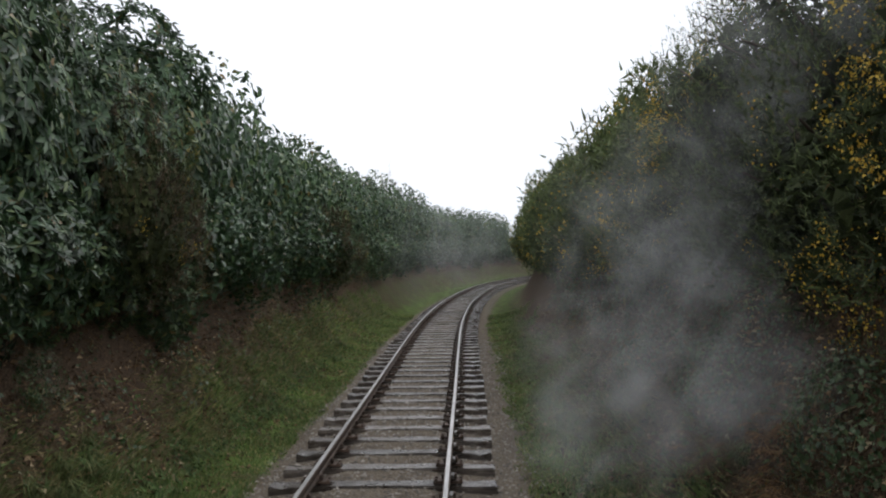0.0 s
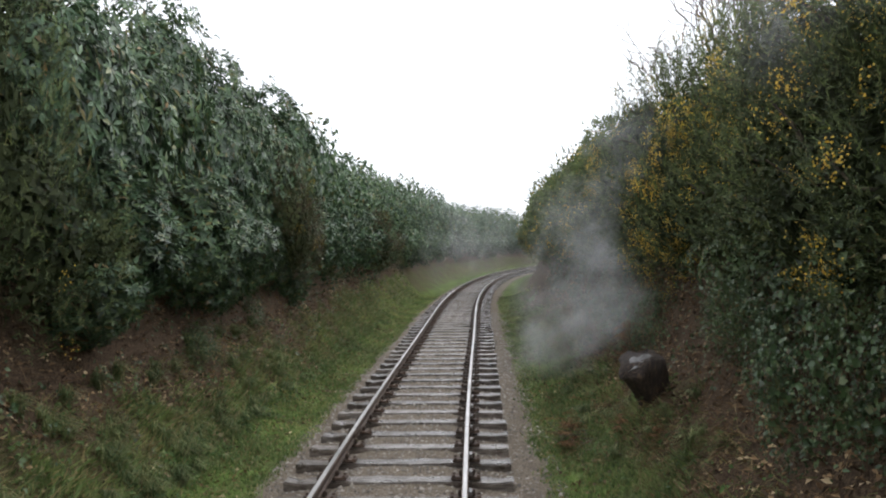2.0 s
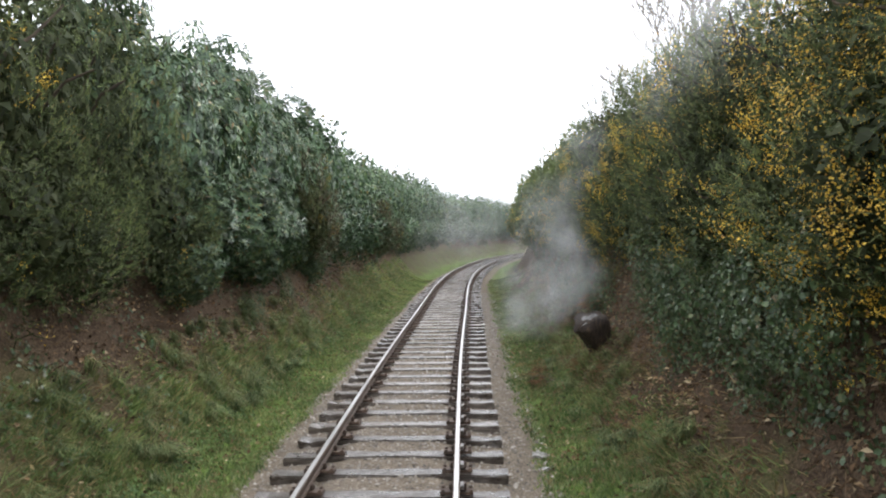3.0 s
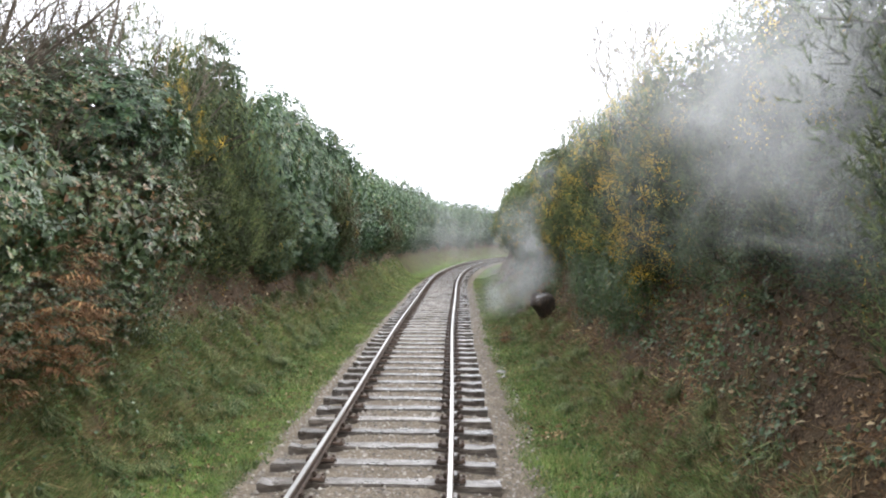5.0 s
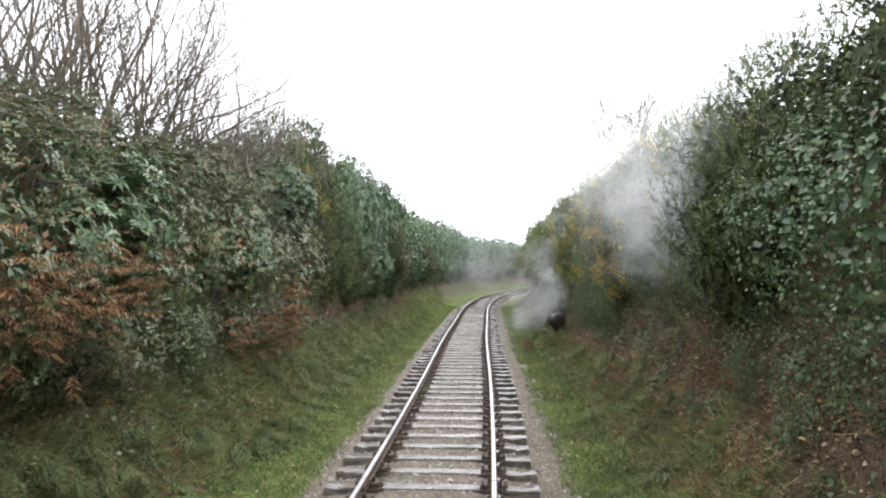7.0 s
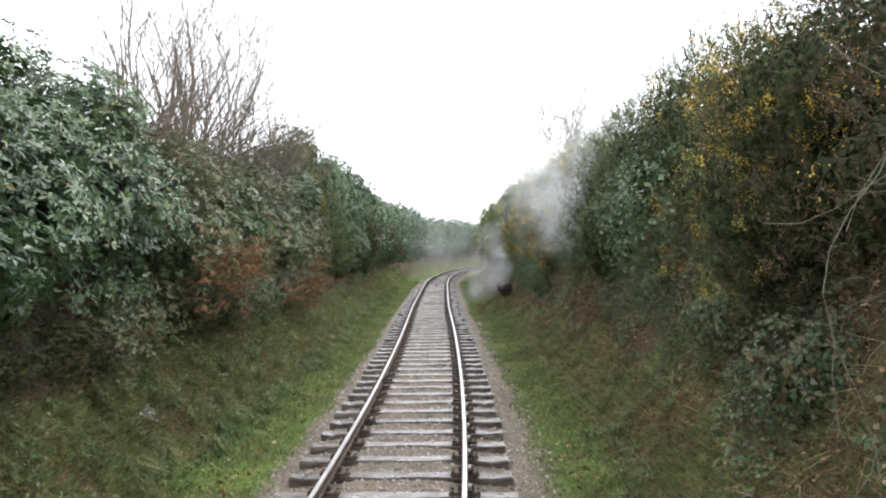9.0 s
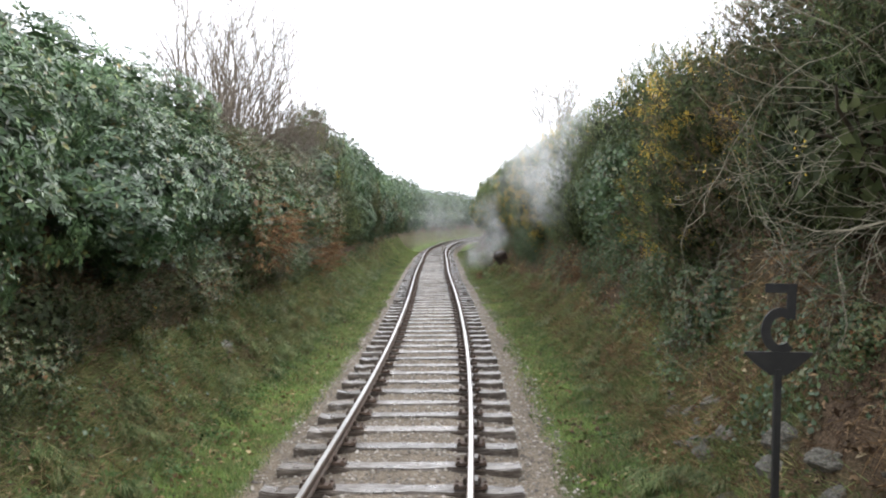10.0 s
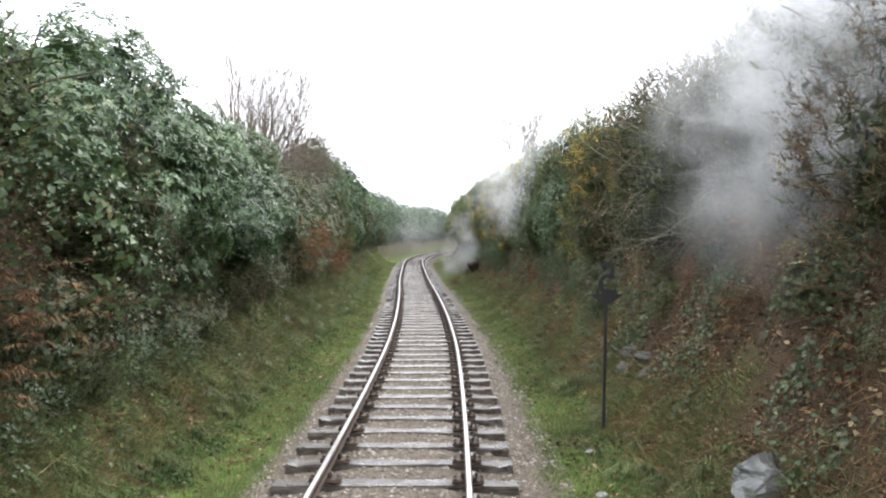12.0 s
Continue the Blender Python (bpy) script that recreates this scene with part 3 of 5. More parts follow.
def plumes(r, P, N, spines, length, spine, slim=0.07):
    """Feathery upright shoots: short fine spines combed along a rising, slightly bent axis."""
    n = len(P)
    axis = unit(N * 0.75 + np.array([0, 0, 0.85]) + r.normal(size=(n, 3)) * 0.3)
    bend = r.normal(size=(n, 3)) * 0.18
    L = r.uniform(*length, n)
    s = r.random((n, spines))
    base = P[:, None] + (axis[:, None] * s[..., None] + bend[:, None] * (s**2)[..., None]) * L[:, None, None]
    k = n * spines
    way = unit((r.normal(size=(n, spines, 3)) * 0.75 + axis[:, None] * 1.1).reshape(k, 3))
    side = unit(np.cross(way, r.normal(size=(k, 3))))
    base = base.reshape(k, 3)
    l = (r.uniform(*spine, (n, spines)) * (1.25 - 0.6 * s)).reshape(k, 1)
    V = np.stack([base - side * l * slim, base + side * l * slim, base + way * l], 1).reshape(-1, 3)
    return V, np.arange(k * 3).reshape(k, 3)


def bush(name, label, parts, stems=None):
    """A bush: an Empty at its root with its foliage, stems and flowers."""
    ob = tagged(new(name), label, "bush")
    for pname, me, plabel in parts:
        tagged(child(pname, me, ob, plabel), kind="stuff")
    if stems:
        child("trunk", stems, ob, "forked dark woody stems")
    return ob


FACE = {"low": ((0.85, 0, 0.42), 104), "high": ((0.35, 0, 0.9), 108)}
templates = {}


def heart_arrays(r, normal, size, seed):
    """The dense heart of a bush, added behind its shoots to close sky gaps: small ragged scraps set over a lumpy dome.
    """
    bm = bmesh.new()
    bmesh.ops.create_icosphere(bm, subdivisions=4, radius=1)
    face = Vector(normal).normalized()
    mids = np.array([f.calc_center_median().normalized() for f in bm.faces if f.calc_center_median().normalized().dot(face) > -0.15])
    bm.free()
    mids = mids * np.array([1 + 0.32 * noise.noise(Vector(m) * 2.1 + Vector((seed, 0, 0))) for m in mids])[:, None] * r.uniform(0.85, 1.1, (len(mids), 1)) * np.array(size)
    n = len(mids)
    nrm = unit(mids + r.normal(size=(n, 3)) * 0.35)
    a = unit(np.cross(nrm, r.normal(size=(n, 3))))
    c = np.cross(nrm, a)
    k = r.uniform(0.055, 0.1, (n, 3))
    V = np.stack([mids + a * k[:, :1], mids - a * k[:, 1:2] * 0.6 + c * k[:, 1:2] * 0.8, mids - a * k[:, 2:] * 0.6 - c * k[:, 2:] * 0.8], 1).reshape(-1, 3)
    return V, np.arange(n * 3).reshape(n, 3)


def make_templates():
    for tier, (normal, spread) in FACE.items():
        for v in range(3):
            seed = 10 * v + (100 if tier == "high" else 0)
            r = np.random.default_rng(50 + seed)
            size = (1.18, 1.25, 1.3) if tier == "low" else (1.45, 1.4, 1.65)
            many = 1.0 if tier == "low" else 1.2
            # rhododendron
            P, N = crown_points(r, int(520 * many), normal, spread, size, seed)
            Q, M = crown_points(r, int(190 * many), normal, spread, np.array(size) * 0.8, seed)
            V, F = join_arrays([whorled(r, P, N, 7, (0.085, 0.155), (0.034, 0.052)), whorled(r, Q, M, 6, (0.14, 0.2), (0.05, 0.07))])
            templates["rhododendron", tier, v] = ("rhododendron_bush", "dark green rhododendron bush with long leathery leaves on the bank", [("foliage", mesh_of("foliage", V, F, RHODO), ""), ("inner_growth", mesh_of("inner_growth", *heart_arrays(r, normal, np.array(size) * 0.6, seed), SHADE_TWIGS), "tangled inner growth, coloured dark like the shade inside")], stems_mesh(r, size))
            # laurel
            P, N = crown_points(r, int(620 * many), normal, spread, size, seed + 1, 0.35)
            Q, M = crown_points(r, int(190 * many), normal, spread, np.array(size) * 0.8, seed + 1)
            V, F = join_arrays([whorled(r, P, N, 6, (0.07, 0.13), (0.03, 0.05), 0.3), whorled(r, Q, M, 6, (0.13, 0.2), (0.06, 0.085))])
            templates["laurel", tier, v] = ("laurel_bush", "glossy mid-green laurel bush growing on the bank", [("foliage", mesh_of("foliage", V, F, LAUREL), "")], stems_mesh(r, size))
            # gorse
            for kind, mat, blooms in (("gorse", GORSE, 1000), ("gorse_gold", GORSE, 3400), ("gorse_plain", GORSE, 60), ("gorse_dry", GORSE_DRY, 100)):
                P, N = crown_points(r, int(360 * many), normal, spread, np.array(size) * 0.95, seed + 2, 0.3, 13)
                Q, M = crown_points(r, int(200 * many), normal, spread, np.array(size) * 0.76, seed + 2, 0.3, 13)
                V, F = plumes(r, P, N, 15, (0.16, 0.38), (0.034, 0.08), 0.095)
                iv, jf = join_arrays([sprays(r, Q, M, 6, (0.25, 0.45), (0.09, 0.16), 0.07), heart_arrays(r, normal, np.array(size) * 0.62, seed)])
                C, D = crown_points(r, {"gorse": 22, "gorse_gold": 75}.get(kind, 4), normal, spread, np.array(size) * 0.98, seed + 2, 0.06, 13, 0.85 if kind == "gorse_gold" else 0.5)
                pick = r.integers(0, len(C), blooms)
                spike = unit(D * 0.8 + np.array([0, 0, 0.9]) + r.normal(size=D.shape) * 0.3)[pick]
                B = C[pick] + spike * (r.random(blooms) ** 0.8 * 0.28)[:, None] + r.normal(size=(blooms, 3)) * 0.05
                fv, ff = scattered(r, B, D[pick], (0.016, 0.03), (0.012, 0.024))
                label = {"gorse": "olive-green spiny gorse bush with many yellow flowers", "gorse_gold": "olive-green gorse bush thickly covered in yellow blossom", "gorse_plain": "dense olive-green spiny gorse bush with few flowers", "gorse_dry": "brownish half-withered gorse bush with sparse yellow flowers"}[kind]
                templates[kind, tier, v] = ("gorse_bush", label, [("foliage", mesh_of("foliage", V, F, mat), ""), ("inner_growth", mesh_of("inner_growth", iv, jf, SHADE_TWIGS), "tangled inner growth, coloured dark like the shade inside"), ("blossom", mesh_of("blossom", fv, ff, BLOSSOM), "bright yellow gorse flowers")], stems_mesh(r, size))
            # bramble
            P, N = crown_points(r, int(560 * many), normal, spread, np.array(size) * 0.97, seed + 4, 0.4, 22)
            Q, M = crown_points(r, int(150 * many), normal, spread, np.array(size) * 0.78, seed + 4, 0.3, 22)
            V, F = join_arrays([whorled(r, P, N, 5, (0.034, 0.066), (0.024, 0.042), 0.3), whorled(r, Q, M, 4, (0.09, 0.13), (0.05, 0.075)), heart_arrays(r, normal, np.array(size) * 0.58, seed)])
            canes = []
            for _ in range(34 if tier == "low" else 80):
                d = unit(np.array([r.uniform(0.0, 1), r.uniform(-1, 1), r.uniform(0.2, 1.1)]))
                p = d * np.array(size) * 0.7
                pts = []
                for i in range(6):
                    pts.append((tuple(p), 0.007 * (1 - i / 7)))
                    p = p + (d * 0.12 + r.normal(size=3) * 0.05 + np.array([0.02, 0, 0.06 - 0.035 * i * (tier == "low")])) * (1.2 if tier == "low" else 1.7)
                canes.append(pts)
            templates["bramble", tier, v] = ("bramble_bush", "tangled bramble with dull green and reddish-brown leaves", [("foliage", mesh_of("foliage", V, F, BRAMBLE), ""), ("cane_tangle", mesh_of("cane_tangle", *tubes(canes, 3), BARK), "thin bare brown canes")], stems_mesh(r, size))
            # ivy
            P, N = crown_points(r, int(1750 * many), normal, spread, np.array(size) * 0.97, seed + 7, 0.35, 24)
            Q, M = crown_points(r, int(480 * many), normal, spread, np.array(size) * 0.8, seed + 7, 0.3, 24)
            V, F = join_arrays([scattered(r, P, N + np.array([0, 0, 0.5]), (0.03, 0.056), (0.026, 0.046), 0.9, 0.6), scattered(r, Q, M, (0.08, 0.13), (0.07, 0.11))])
            templates["ivy", tier, v] = ("ivy_mound", "mound of dark glossy ivy covering the bank", [("foliage", mesh_of("foliage", V, F, IVY), "")], None)
            # distant mixed scrub: fewer, broader leaves
            P, N = crown_points(r, 680, normal, spread, size, seed + 5, 0.3, 22)
            V, F = join_arrays([scattered(r, P, N, (0.11, 0.2), (0.06, 0.11)), heart_arrays(r, normal, np.array(size) * 0.75, seed)])
            templates["far", tier, v] = ("evergreen_bush", "distant dark evergreen bush lining the cutting", [("foliage", mesh_of("foliage", V, F, RHODO), "")], None)
            P, N = crown_points(r, 640, normal, spread, np.array(size) * 0.95, seed + 6)
            V, F = join_arrays([sprays(r, P, N, 4, (0.1, 0.3), (0.11, 0.19), 0.14), heart_arrays(r, normal, np.array(size) * 0.7, seed)])
            C, D = crown_points(r, 14, normal, spread * 0.85, size, seed + 6)
            pick = r.integers(0, len(C), 110)
            fv, ff = scattered(r, C[pick] + r.normal(size=(110, 3)) * 0.12, D[pick], (0.05, 0.08), (0.04, 0.06))
            templates["far_gorse", tier, v] = ("gorse_bush", "distant olive gorse bush dotted with yellow flowers", [("foliage", mesh_of("foliage", V, F, GORSE), ""), ("blossom", mesh_of("blossom", fv, ff, BLOSSOM), "yellow gorse flowers")], None)


make_templates()
GROUPS = {}


def plant(kind, tier, y, u, size=(1, 1, 1), z=None, turn=None):
    """One bush at the trackside whose face looks towards the track."""
    v = pr.randrange(3)
    m = place(y, u, z, (180 if u > 0 else 0) + (pr.uniform(-22, 22) if turn is None else turn), (size[0] * pr.uniform(0.88, 1.14), size[1] * pr.uniform(0.9, 1.2) * pr.choice((-1, 1)), size[2] * pr.uniform(0.85, 1.15)))
    key = (kind, tier, v)
    if key not in GROUPS:
        name, label, parts, stems = templates[key]
        GROUPS[key] = bush(name, label, parts, stems)
        tagged(GROUPS[key], group=label.split(" with ")[0].split(" on ")[0].split(" lining ")[0] + " along the cutting")
        GROUPS[key].matrix_basis = m
        return GROUPS[key]
    ob = GROUPS[key].copy()
    scene.collection.objects.link(ob)
    ob.matrix_basis = m
    for o in GROUPS[key].children:
        c = o.copy()
        scene.collection.objects.link(c)
        c.parent = ob
        c.matrix_parent_inverse = o.matrix_parent_inverse
    return ob


pr = random.Random(11)


def left_kind(y, tier):
    if y > 13.5:
        return "gorse_dry" if 24 < y < 27 and tier == "low" else "far"
    if y > 1.0:
        return "rhododendron"
    if y > -4.6:
        return "gorse" if tier == "high" and y < -2.6 else "gorse_plain"
    if y > -6.5:
        return "bramble" if tier == "low" else "rhododendron"
    if y > -18.5:
        return "laurel" if tier == "low" and pr.random() < 0.2 else "bramble"
    if y > (-29.2 if tier == "low" else -31.0):
        return "laurel"
    if tier == "low":
        return "gorse_dry" if pr.random() < 0.55 else "ivy"
    return "laurel" if pr.random() < 0.4 else "gorse_plain"


def right_kind(y, tier):
    if y > 13:
        return "far_gorse" if y < 50 or pr.random() < 0.4 else "far"
    if y > 5.8:
        return "gorse" if pr.random() < 0.4 else "gorse_plain"
    if y > 3.4:
        return "gorse_gold" if tier == "low" else "gorse"
    if y > -1.6:
        return "gorse" if tier == "high" and pr.random() < 0.4 else "gorse_plain"
    if y > -6.4:
        return "gorse_gold" if y < -3.4 else "gorse"
    if y > -19.5:
        if tier == "high" and (-12.2 < y < -9.8 or -17.4 < y < -15.4):
            return "gorse"
        if tier == "low" and y < -13:
            q = pr.random()
            return "ivy" if q < 0.38 else "bramble" if q < 0.55 else "gorse_plain"
        return "gorse_plain"
    if y > -23.5:
        if tier == "high" and y > -22:
            return "gorse"
        return "gorse" if y > -21.4 else "gorse_dry"
    return "gorse_plain" if pr.random() < 0.25 else "gorse_dry"


LEFT_TOP = ([-40, -28, -24, -20, -17, -13, -8, -4, 0, 5, 12, 18, 28, 36, 50, 70, 90], [0.9, 0.92, 0.82, 0.6, 0.42, 0.52, 0.62, 1.1, 1.5, 1.62, 1.58, 1.46, 1.34, 1.42, 1.6, 1.55, 1.45])
RIGHT_TOP = ([-40, -24, -20, -17, -12, -7, 3, 8, 20, 30, 60], [0.85, 0.92, 1.1, 1.1, 1.02, 1.0, 1.02, 1.05, 1.12, 1.08, 1.0])


def build_hedges():
    y = -35.5
    while y < 92:
        far = y > 30
        for tier in ("low", "high"):
            j = pr.uniform(-0.35, 0.35)
            k = left_kind(y + j, tier)
            if tier == "low":
                u = -(4.15 + pr.uniform(-0.28, 0.26))
                plant(k, tier, y + j, u, (1.0, 1.05, 0.95), float(ground_z(y, -4.15)) + pr.uniform(-0.12, 0.15))
            else:
                plant(k, tier, y + j, -(4.75 + pr.uniform(-0.15, 0.2)), (1.0, 1.05, float(np.interp(y, *LEFT_TOP)) * pr.uniform(0.92, 1.08)))
            k = right_kind(y - j, tier)
            if tier == "low":
                if -33 < y < -27:
                    plant("gorse_dry" if pr.random() < 0.5 else "gorse_plain", tier, y - j, 4.55 + pr.uniform(-0.1, 0.15), (0.8, 1.15, 0.95))
                else:
                    plant(k, tier, y - j, 4.3 + pr.uniform(-0.22, 0.22), (0.95, 1.05, 0.95), float(ground_z(y, 4.3)))
            else:
                plant(k, tier, y - j, 4.75 + pr.uniform(-0.15, 0.2), (1.0, 1.05, float(np.interp(y, *RIGHT_TOP))))
        y += 1.45 if not far else 1.9
    # single bushes that stand proud of the hedge
    for kind, y, u, z, size in (("gorse_dry", 10.4, -3.35, 3.1, (0.75, 0.75, 1.1)), ("gorse_dry", 11.4, -3.45, 2.7, (0.7, 0.6, 0.9)), ("gorse", 11.9, -3.5, 3.7, (0.6, 0.5, 0.7)), ("gorse_dry", 26.5, -3.5, 2.6, (0.9, 1.1, 1.2)), ("gorse_gold", -4.1, -3.95, 4.35, (0.55, 0.5, 0.5)), ("gorse_plain", -1.2, -3.8, 2.4, (0.62, 0.75, 0.8)),
                                ("gorse_gold", -4.9, 4.0, 2.6, (0.75, 0.7, 1.0)), ("gorse_plain", -13.6, 3.95, 2.9, (0.8, 0.9, 1.1)), ("gorse_gold", -22.6, 3.85, 3.9, (0.7, 0.55, 0.65)), ("gorse", -22.4, 4.0, 2.7, (0.62, 0.6, 0.75))):
        plant(kind, "low", y, u, size, z)


def build_ivy_mounds():
    for y in np.arange(-13.2, 2.0, 1.0):
        u = (4.05 if y > -5 else 4.2) + pr.uniform(-0.12, 0.12)
        plant("ivy", "low", float(y), u, (0.62, 0.8, 0.8) if y > -5 else (0.5, 0.7, 0.55), float(ground_z(y, u)) - (0.25 if y > -5 else 0.05))
        if y > -5:
            u = 3.9 + pr.uniform(-0.08, 0.1)
            plant("ivy", "low", float(y) + 0.4, u, (0.36, 0.62, 0.5))
    for y, u, k in ((-14.6, 3.9, 0.5), (-16.1, 3.8, 0.45), (-17.4, 3.95, 0.5), (-19.0, 3.8, 0.4), (-20.6, 3.9, 0.5), (-22.0, 3.75, 0.35), (-23.4, 3.9, 0.42), (-24.9, 3.8, 0.3), (-26.3, 4.0, 0.4), (-29.5, 4.0, 0.45), (-31.4, 4.0, 0.45), (-33.2, 3.95, 0.4),
                    (8.5, -3.5, 0.35), (5.2, -3.4, 0.35), (12.5, 3.6, 0.5), (6.0, 3.75, 0.5), (9.0, 3.7, 0.5)):
        k *= 0.6 if y < -22 and u > 0 else 1.0
        plant("ivy", "low", y, u, (k * 0.8, k * 1.2, k))
    # bramble and ivy that spill out of the hedge onto the bank
    for y in np.arange(-23.3, -19.0, 1.1):
        plant(pr.choice(("gorse_dry", "bramble", "gorse_plain", "bramble")), "low", float(y), 3.95 + pr.uniform(-0.1, 0.12), (0.42, 0.75, 0.55))
    for y in np.arange(-34.5, -4.8, 1.1):
        u = -3.7 + pr.uniform(-0.15, 0.12)
        kind = pr.choice(("bramble", "bramble", "gorse_dry", "ivy") if y > -20 else ("bramble", "gorse_dry", "gorse_plain", "gorse_dry"))
        plant(kind, "low", float(y), u, (0.48, 0.75, 0.5), 1.62 if y > -20 else 1.5)
    for y in np.arange(-33.8, -25.5, 0.9):
        plant(pr.choice(("bramble", "gorse_plain", "ivy")), "low", float(y), -3.42 + pr.uniform(-0.12, 0.12), (0.34, 0.6, 0.4), float(ground_z(y, -3.42)) + 0.05)
    for y, u, k, kind in ((-26.9, 3.9, 0.34, "bramble"), (-28.6, 4.15, 0.4, "gorse_dry"), (-31.9, 4.1, 0.4, "bramble"), (-34.2, 3.9, 0.35, "bramble"), (-27.4, 4.25, 0.36, "bramble"), (-30.6, 4.3, 0.42, "gorse_plain")):
        plant(kind, "low", y, u, (k * 0.9, k * 1.3, k))


build_hedges()
build_ivy_mounds()


# ---- low growth on the banks ----
def build_grass():
    n = 420000
    y = -38 + 75 * rng.random(n) ** 1.35
    u = rng.uniform(1.4, 3.8, n) * rng.choice([-1, 1], n)
    keep = rng.random(n) < turf_cover(y, u) ** 1.3 * (1 - np.where(u > 0, 0.35, 0.62 - 0.4 * smooth(y, -12, -6)) * smooth(np.abs(u), 2.4, 2.8)) * (0.35 + 0.65 * smooth(y, 30, 5))
    y, u = y[keep], u[keep]
    n = len(y)
    x, yy = at_track(y, u)
    base = np.stack([x, yy, ground_z(y, u) - 0.005], -1)
    # thick fresh tufts along the foot of the bank
    ty, tu = rng.uniform(-37, 8, 420), rng.uniform(2.1, 3.25, 420) * np.where(rng.random(420) < 0.62, 1, -1)
    pick = rng.integers(0, 420, 36000)
    y, u = np.concatenate([y, ty[pick] + rng.normal(size=36000) * 0.1]), np.concatenate([u, tu[pick] + rng.normal(size=36000) * 0.07])
    n = len(y)
    x, yy = at_track(y, u)
    base = np.stack([x, yy, ground_z(y, u) - 0.005], -1)
    tall = 0.035 + 0.07 * np.clip(0.4 + 0.8 * lumps(y * 1.7, u * 2, 7), 0, 1) + 0.09 * smooth(np.abs(u), 2.5, 3.1)
    way = unit(rng.normal(size=(n, 3)) * [0.45, 0.45, 0.1] + [0, 0, 1.0] + np.stack([-np.sign(u) * 0.5, 0 * u, -0.35 + 0 * u], -1) * smooth(np.abs(u), 2.4, 3.0)[:, None])
    side = unit(np.cross(way, rng.normal(size=(n, 3))))
    l = (tall * rng.uniform(0.6, 1.35, n))[:, None]
    wd = rng.uniform(0.004, 0.008, n)[:, None] * (1 + 0.04 * np.maximum(y + 30, 0))[:, None]
    V = np.stack([base - side * wd, base + side * wd, base + way * l], 1).reshape(-1, 3)
    tagged(new("grass", mesh_of("grass", V, np.arange(3 * n).reshape(n, 3), GRASS)), "short bright green grass on verges and lower banks", "grass", kind="stuff")


build_grass()


def build_bank_grass():
    """Long olive and straw-coloured grass hanging down the steeper banks."""
    tufts = 3400
    ty = -38 + 62 * rng.random(tufts) ** 1.25
    tu = rng.uniform(2.3, 3.6, tufts) * np.where(rng.random(tufts) < 0.68, -1, 1)
    pick = rng.integers(0, tufts, 330000)
    n = len(pick)
    y, u = ty[pick] + rng.normal(size=n) * 0.075, tu[pick] + rng.normal(size=n) * 0.05
    a = np.abs(u)
    keep = rng.random(n) < smooth(a, 2.35, 2.7) * (1 - smooth(a, 3.3, 3.65)) * np.clip(0.45 + 0.95 * lumps(y * 1.3, a * 1.2, 26), 0, 1) * np.where(u < 0, 1 - 0.7 * smooth(y, -6, -1), 0.75)
    y, u = y[keep], u[keep]
    n = len(y)
    x, yy = at_track(y, u)
    base = np.stack([x, yy, ground_z(y, u)], -1)
    way = unit(np.stack([-np.sign(u) * rng.uniform(0.3, 1.1, n), (y - ty[pick][keep]) * 4 + rng.normal(size=n) * 0.55, rng.uniform(-0.6, 0.95, n)], -1))
    side = unit(np.cross(way, rng.normal(size=(n, 3))))
    l, wd = rng.uniform(0.07, 0.26, n)[:, None], rng.uniform(0.003, 0.0058, n)[:, None]
    V = np.stack([base - side * wd, base + side * wd, base + way * l], 1).reshape(-1, 3)
    tagged(new("bank_grass", mesh_of("bank_grass", V, np.arange(3 * n).reshape(n, 3), BANK_GRASS)), "long olive and straw grass hanging down the banks", "grass", kind="stuff")


build_bank_grass()


def build_tussocks():
    """Tussocks of coarse grass whose blades arch over and hang down the bank."""
    tufts = 520
    ty, tu = -37 + 46 * rng.random(tufts) ** 1.15, rng.uniform(2.45, 3.55, tufts) * np.where(rng.random(tufts) < 0.72, -1, 1)
    pick = np.repeat(np.arange(tufts), 64)
    n = len(pick)
    y, u = ty[pick] + rng.normal(size=n) * 0.035, tu[pick] + rng.normal(size=n) * 0.03
    x, yy = at_track(y, u)
    base = np.stack([x, yy, ground_z(y, u) - 0.01], -1)
    w = rng.uniform(0, 2 * np.pi, n)
    out = np.stack([np.cos(w) * 0.7 - np.sign(u) * 0.75, np.sin(w) * 0.8, 0 * w], -1)
    l = (rng.uniform(0.7, 1.2, tufts)[pick] * rng.uniform(0.12, 0.26, n))[:, None]
    mid = base + (out * 0.3 + [0, 0, 0.75]) * l
    tip = mid + (out * 0.7 + [0, 0, -0.35]) * l
    side = unit(np.cross(out, [0, 0, 1.0])) * rng.uniform(0.003, 0.0055, n)[:, None]
    V = np.stack([base - side, base + side, mid + side, mid - side, tip], 1).reshape(-1, 3)
    b = np.arange(n)[:, None] * 5
    F = np.concatenate([b + [0, 1, 2], b + [0, 2, 3], b + [3, 2, 4]])
    tagged(new("grass_tussocks", mesh_of("grass_tussocks", V, F, TUSSOCK)), "coarse grass tussocks hanging down the banks", "grass", kind="stuff")


build_tussocks()


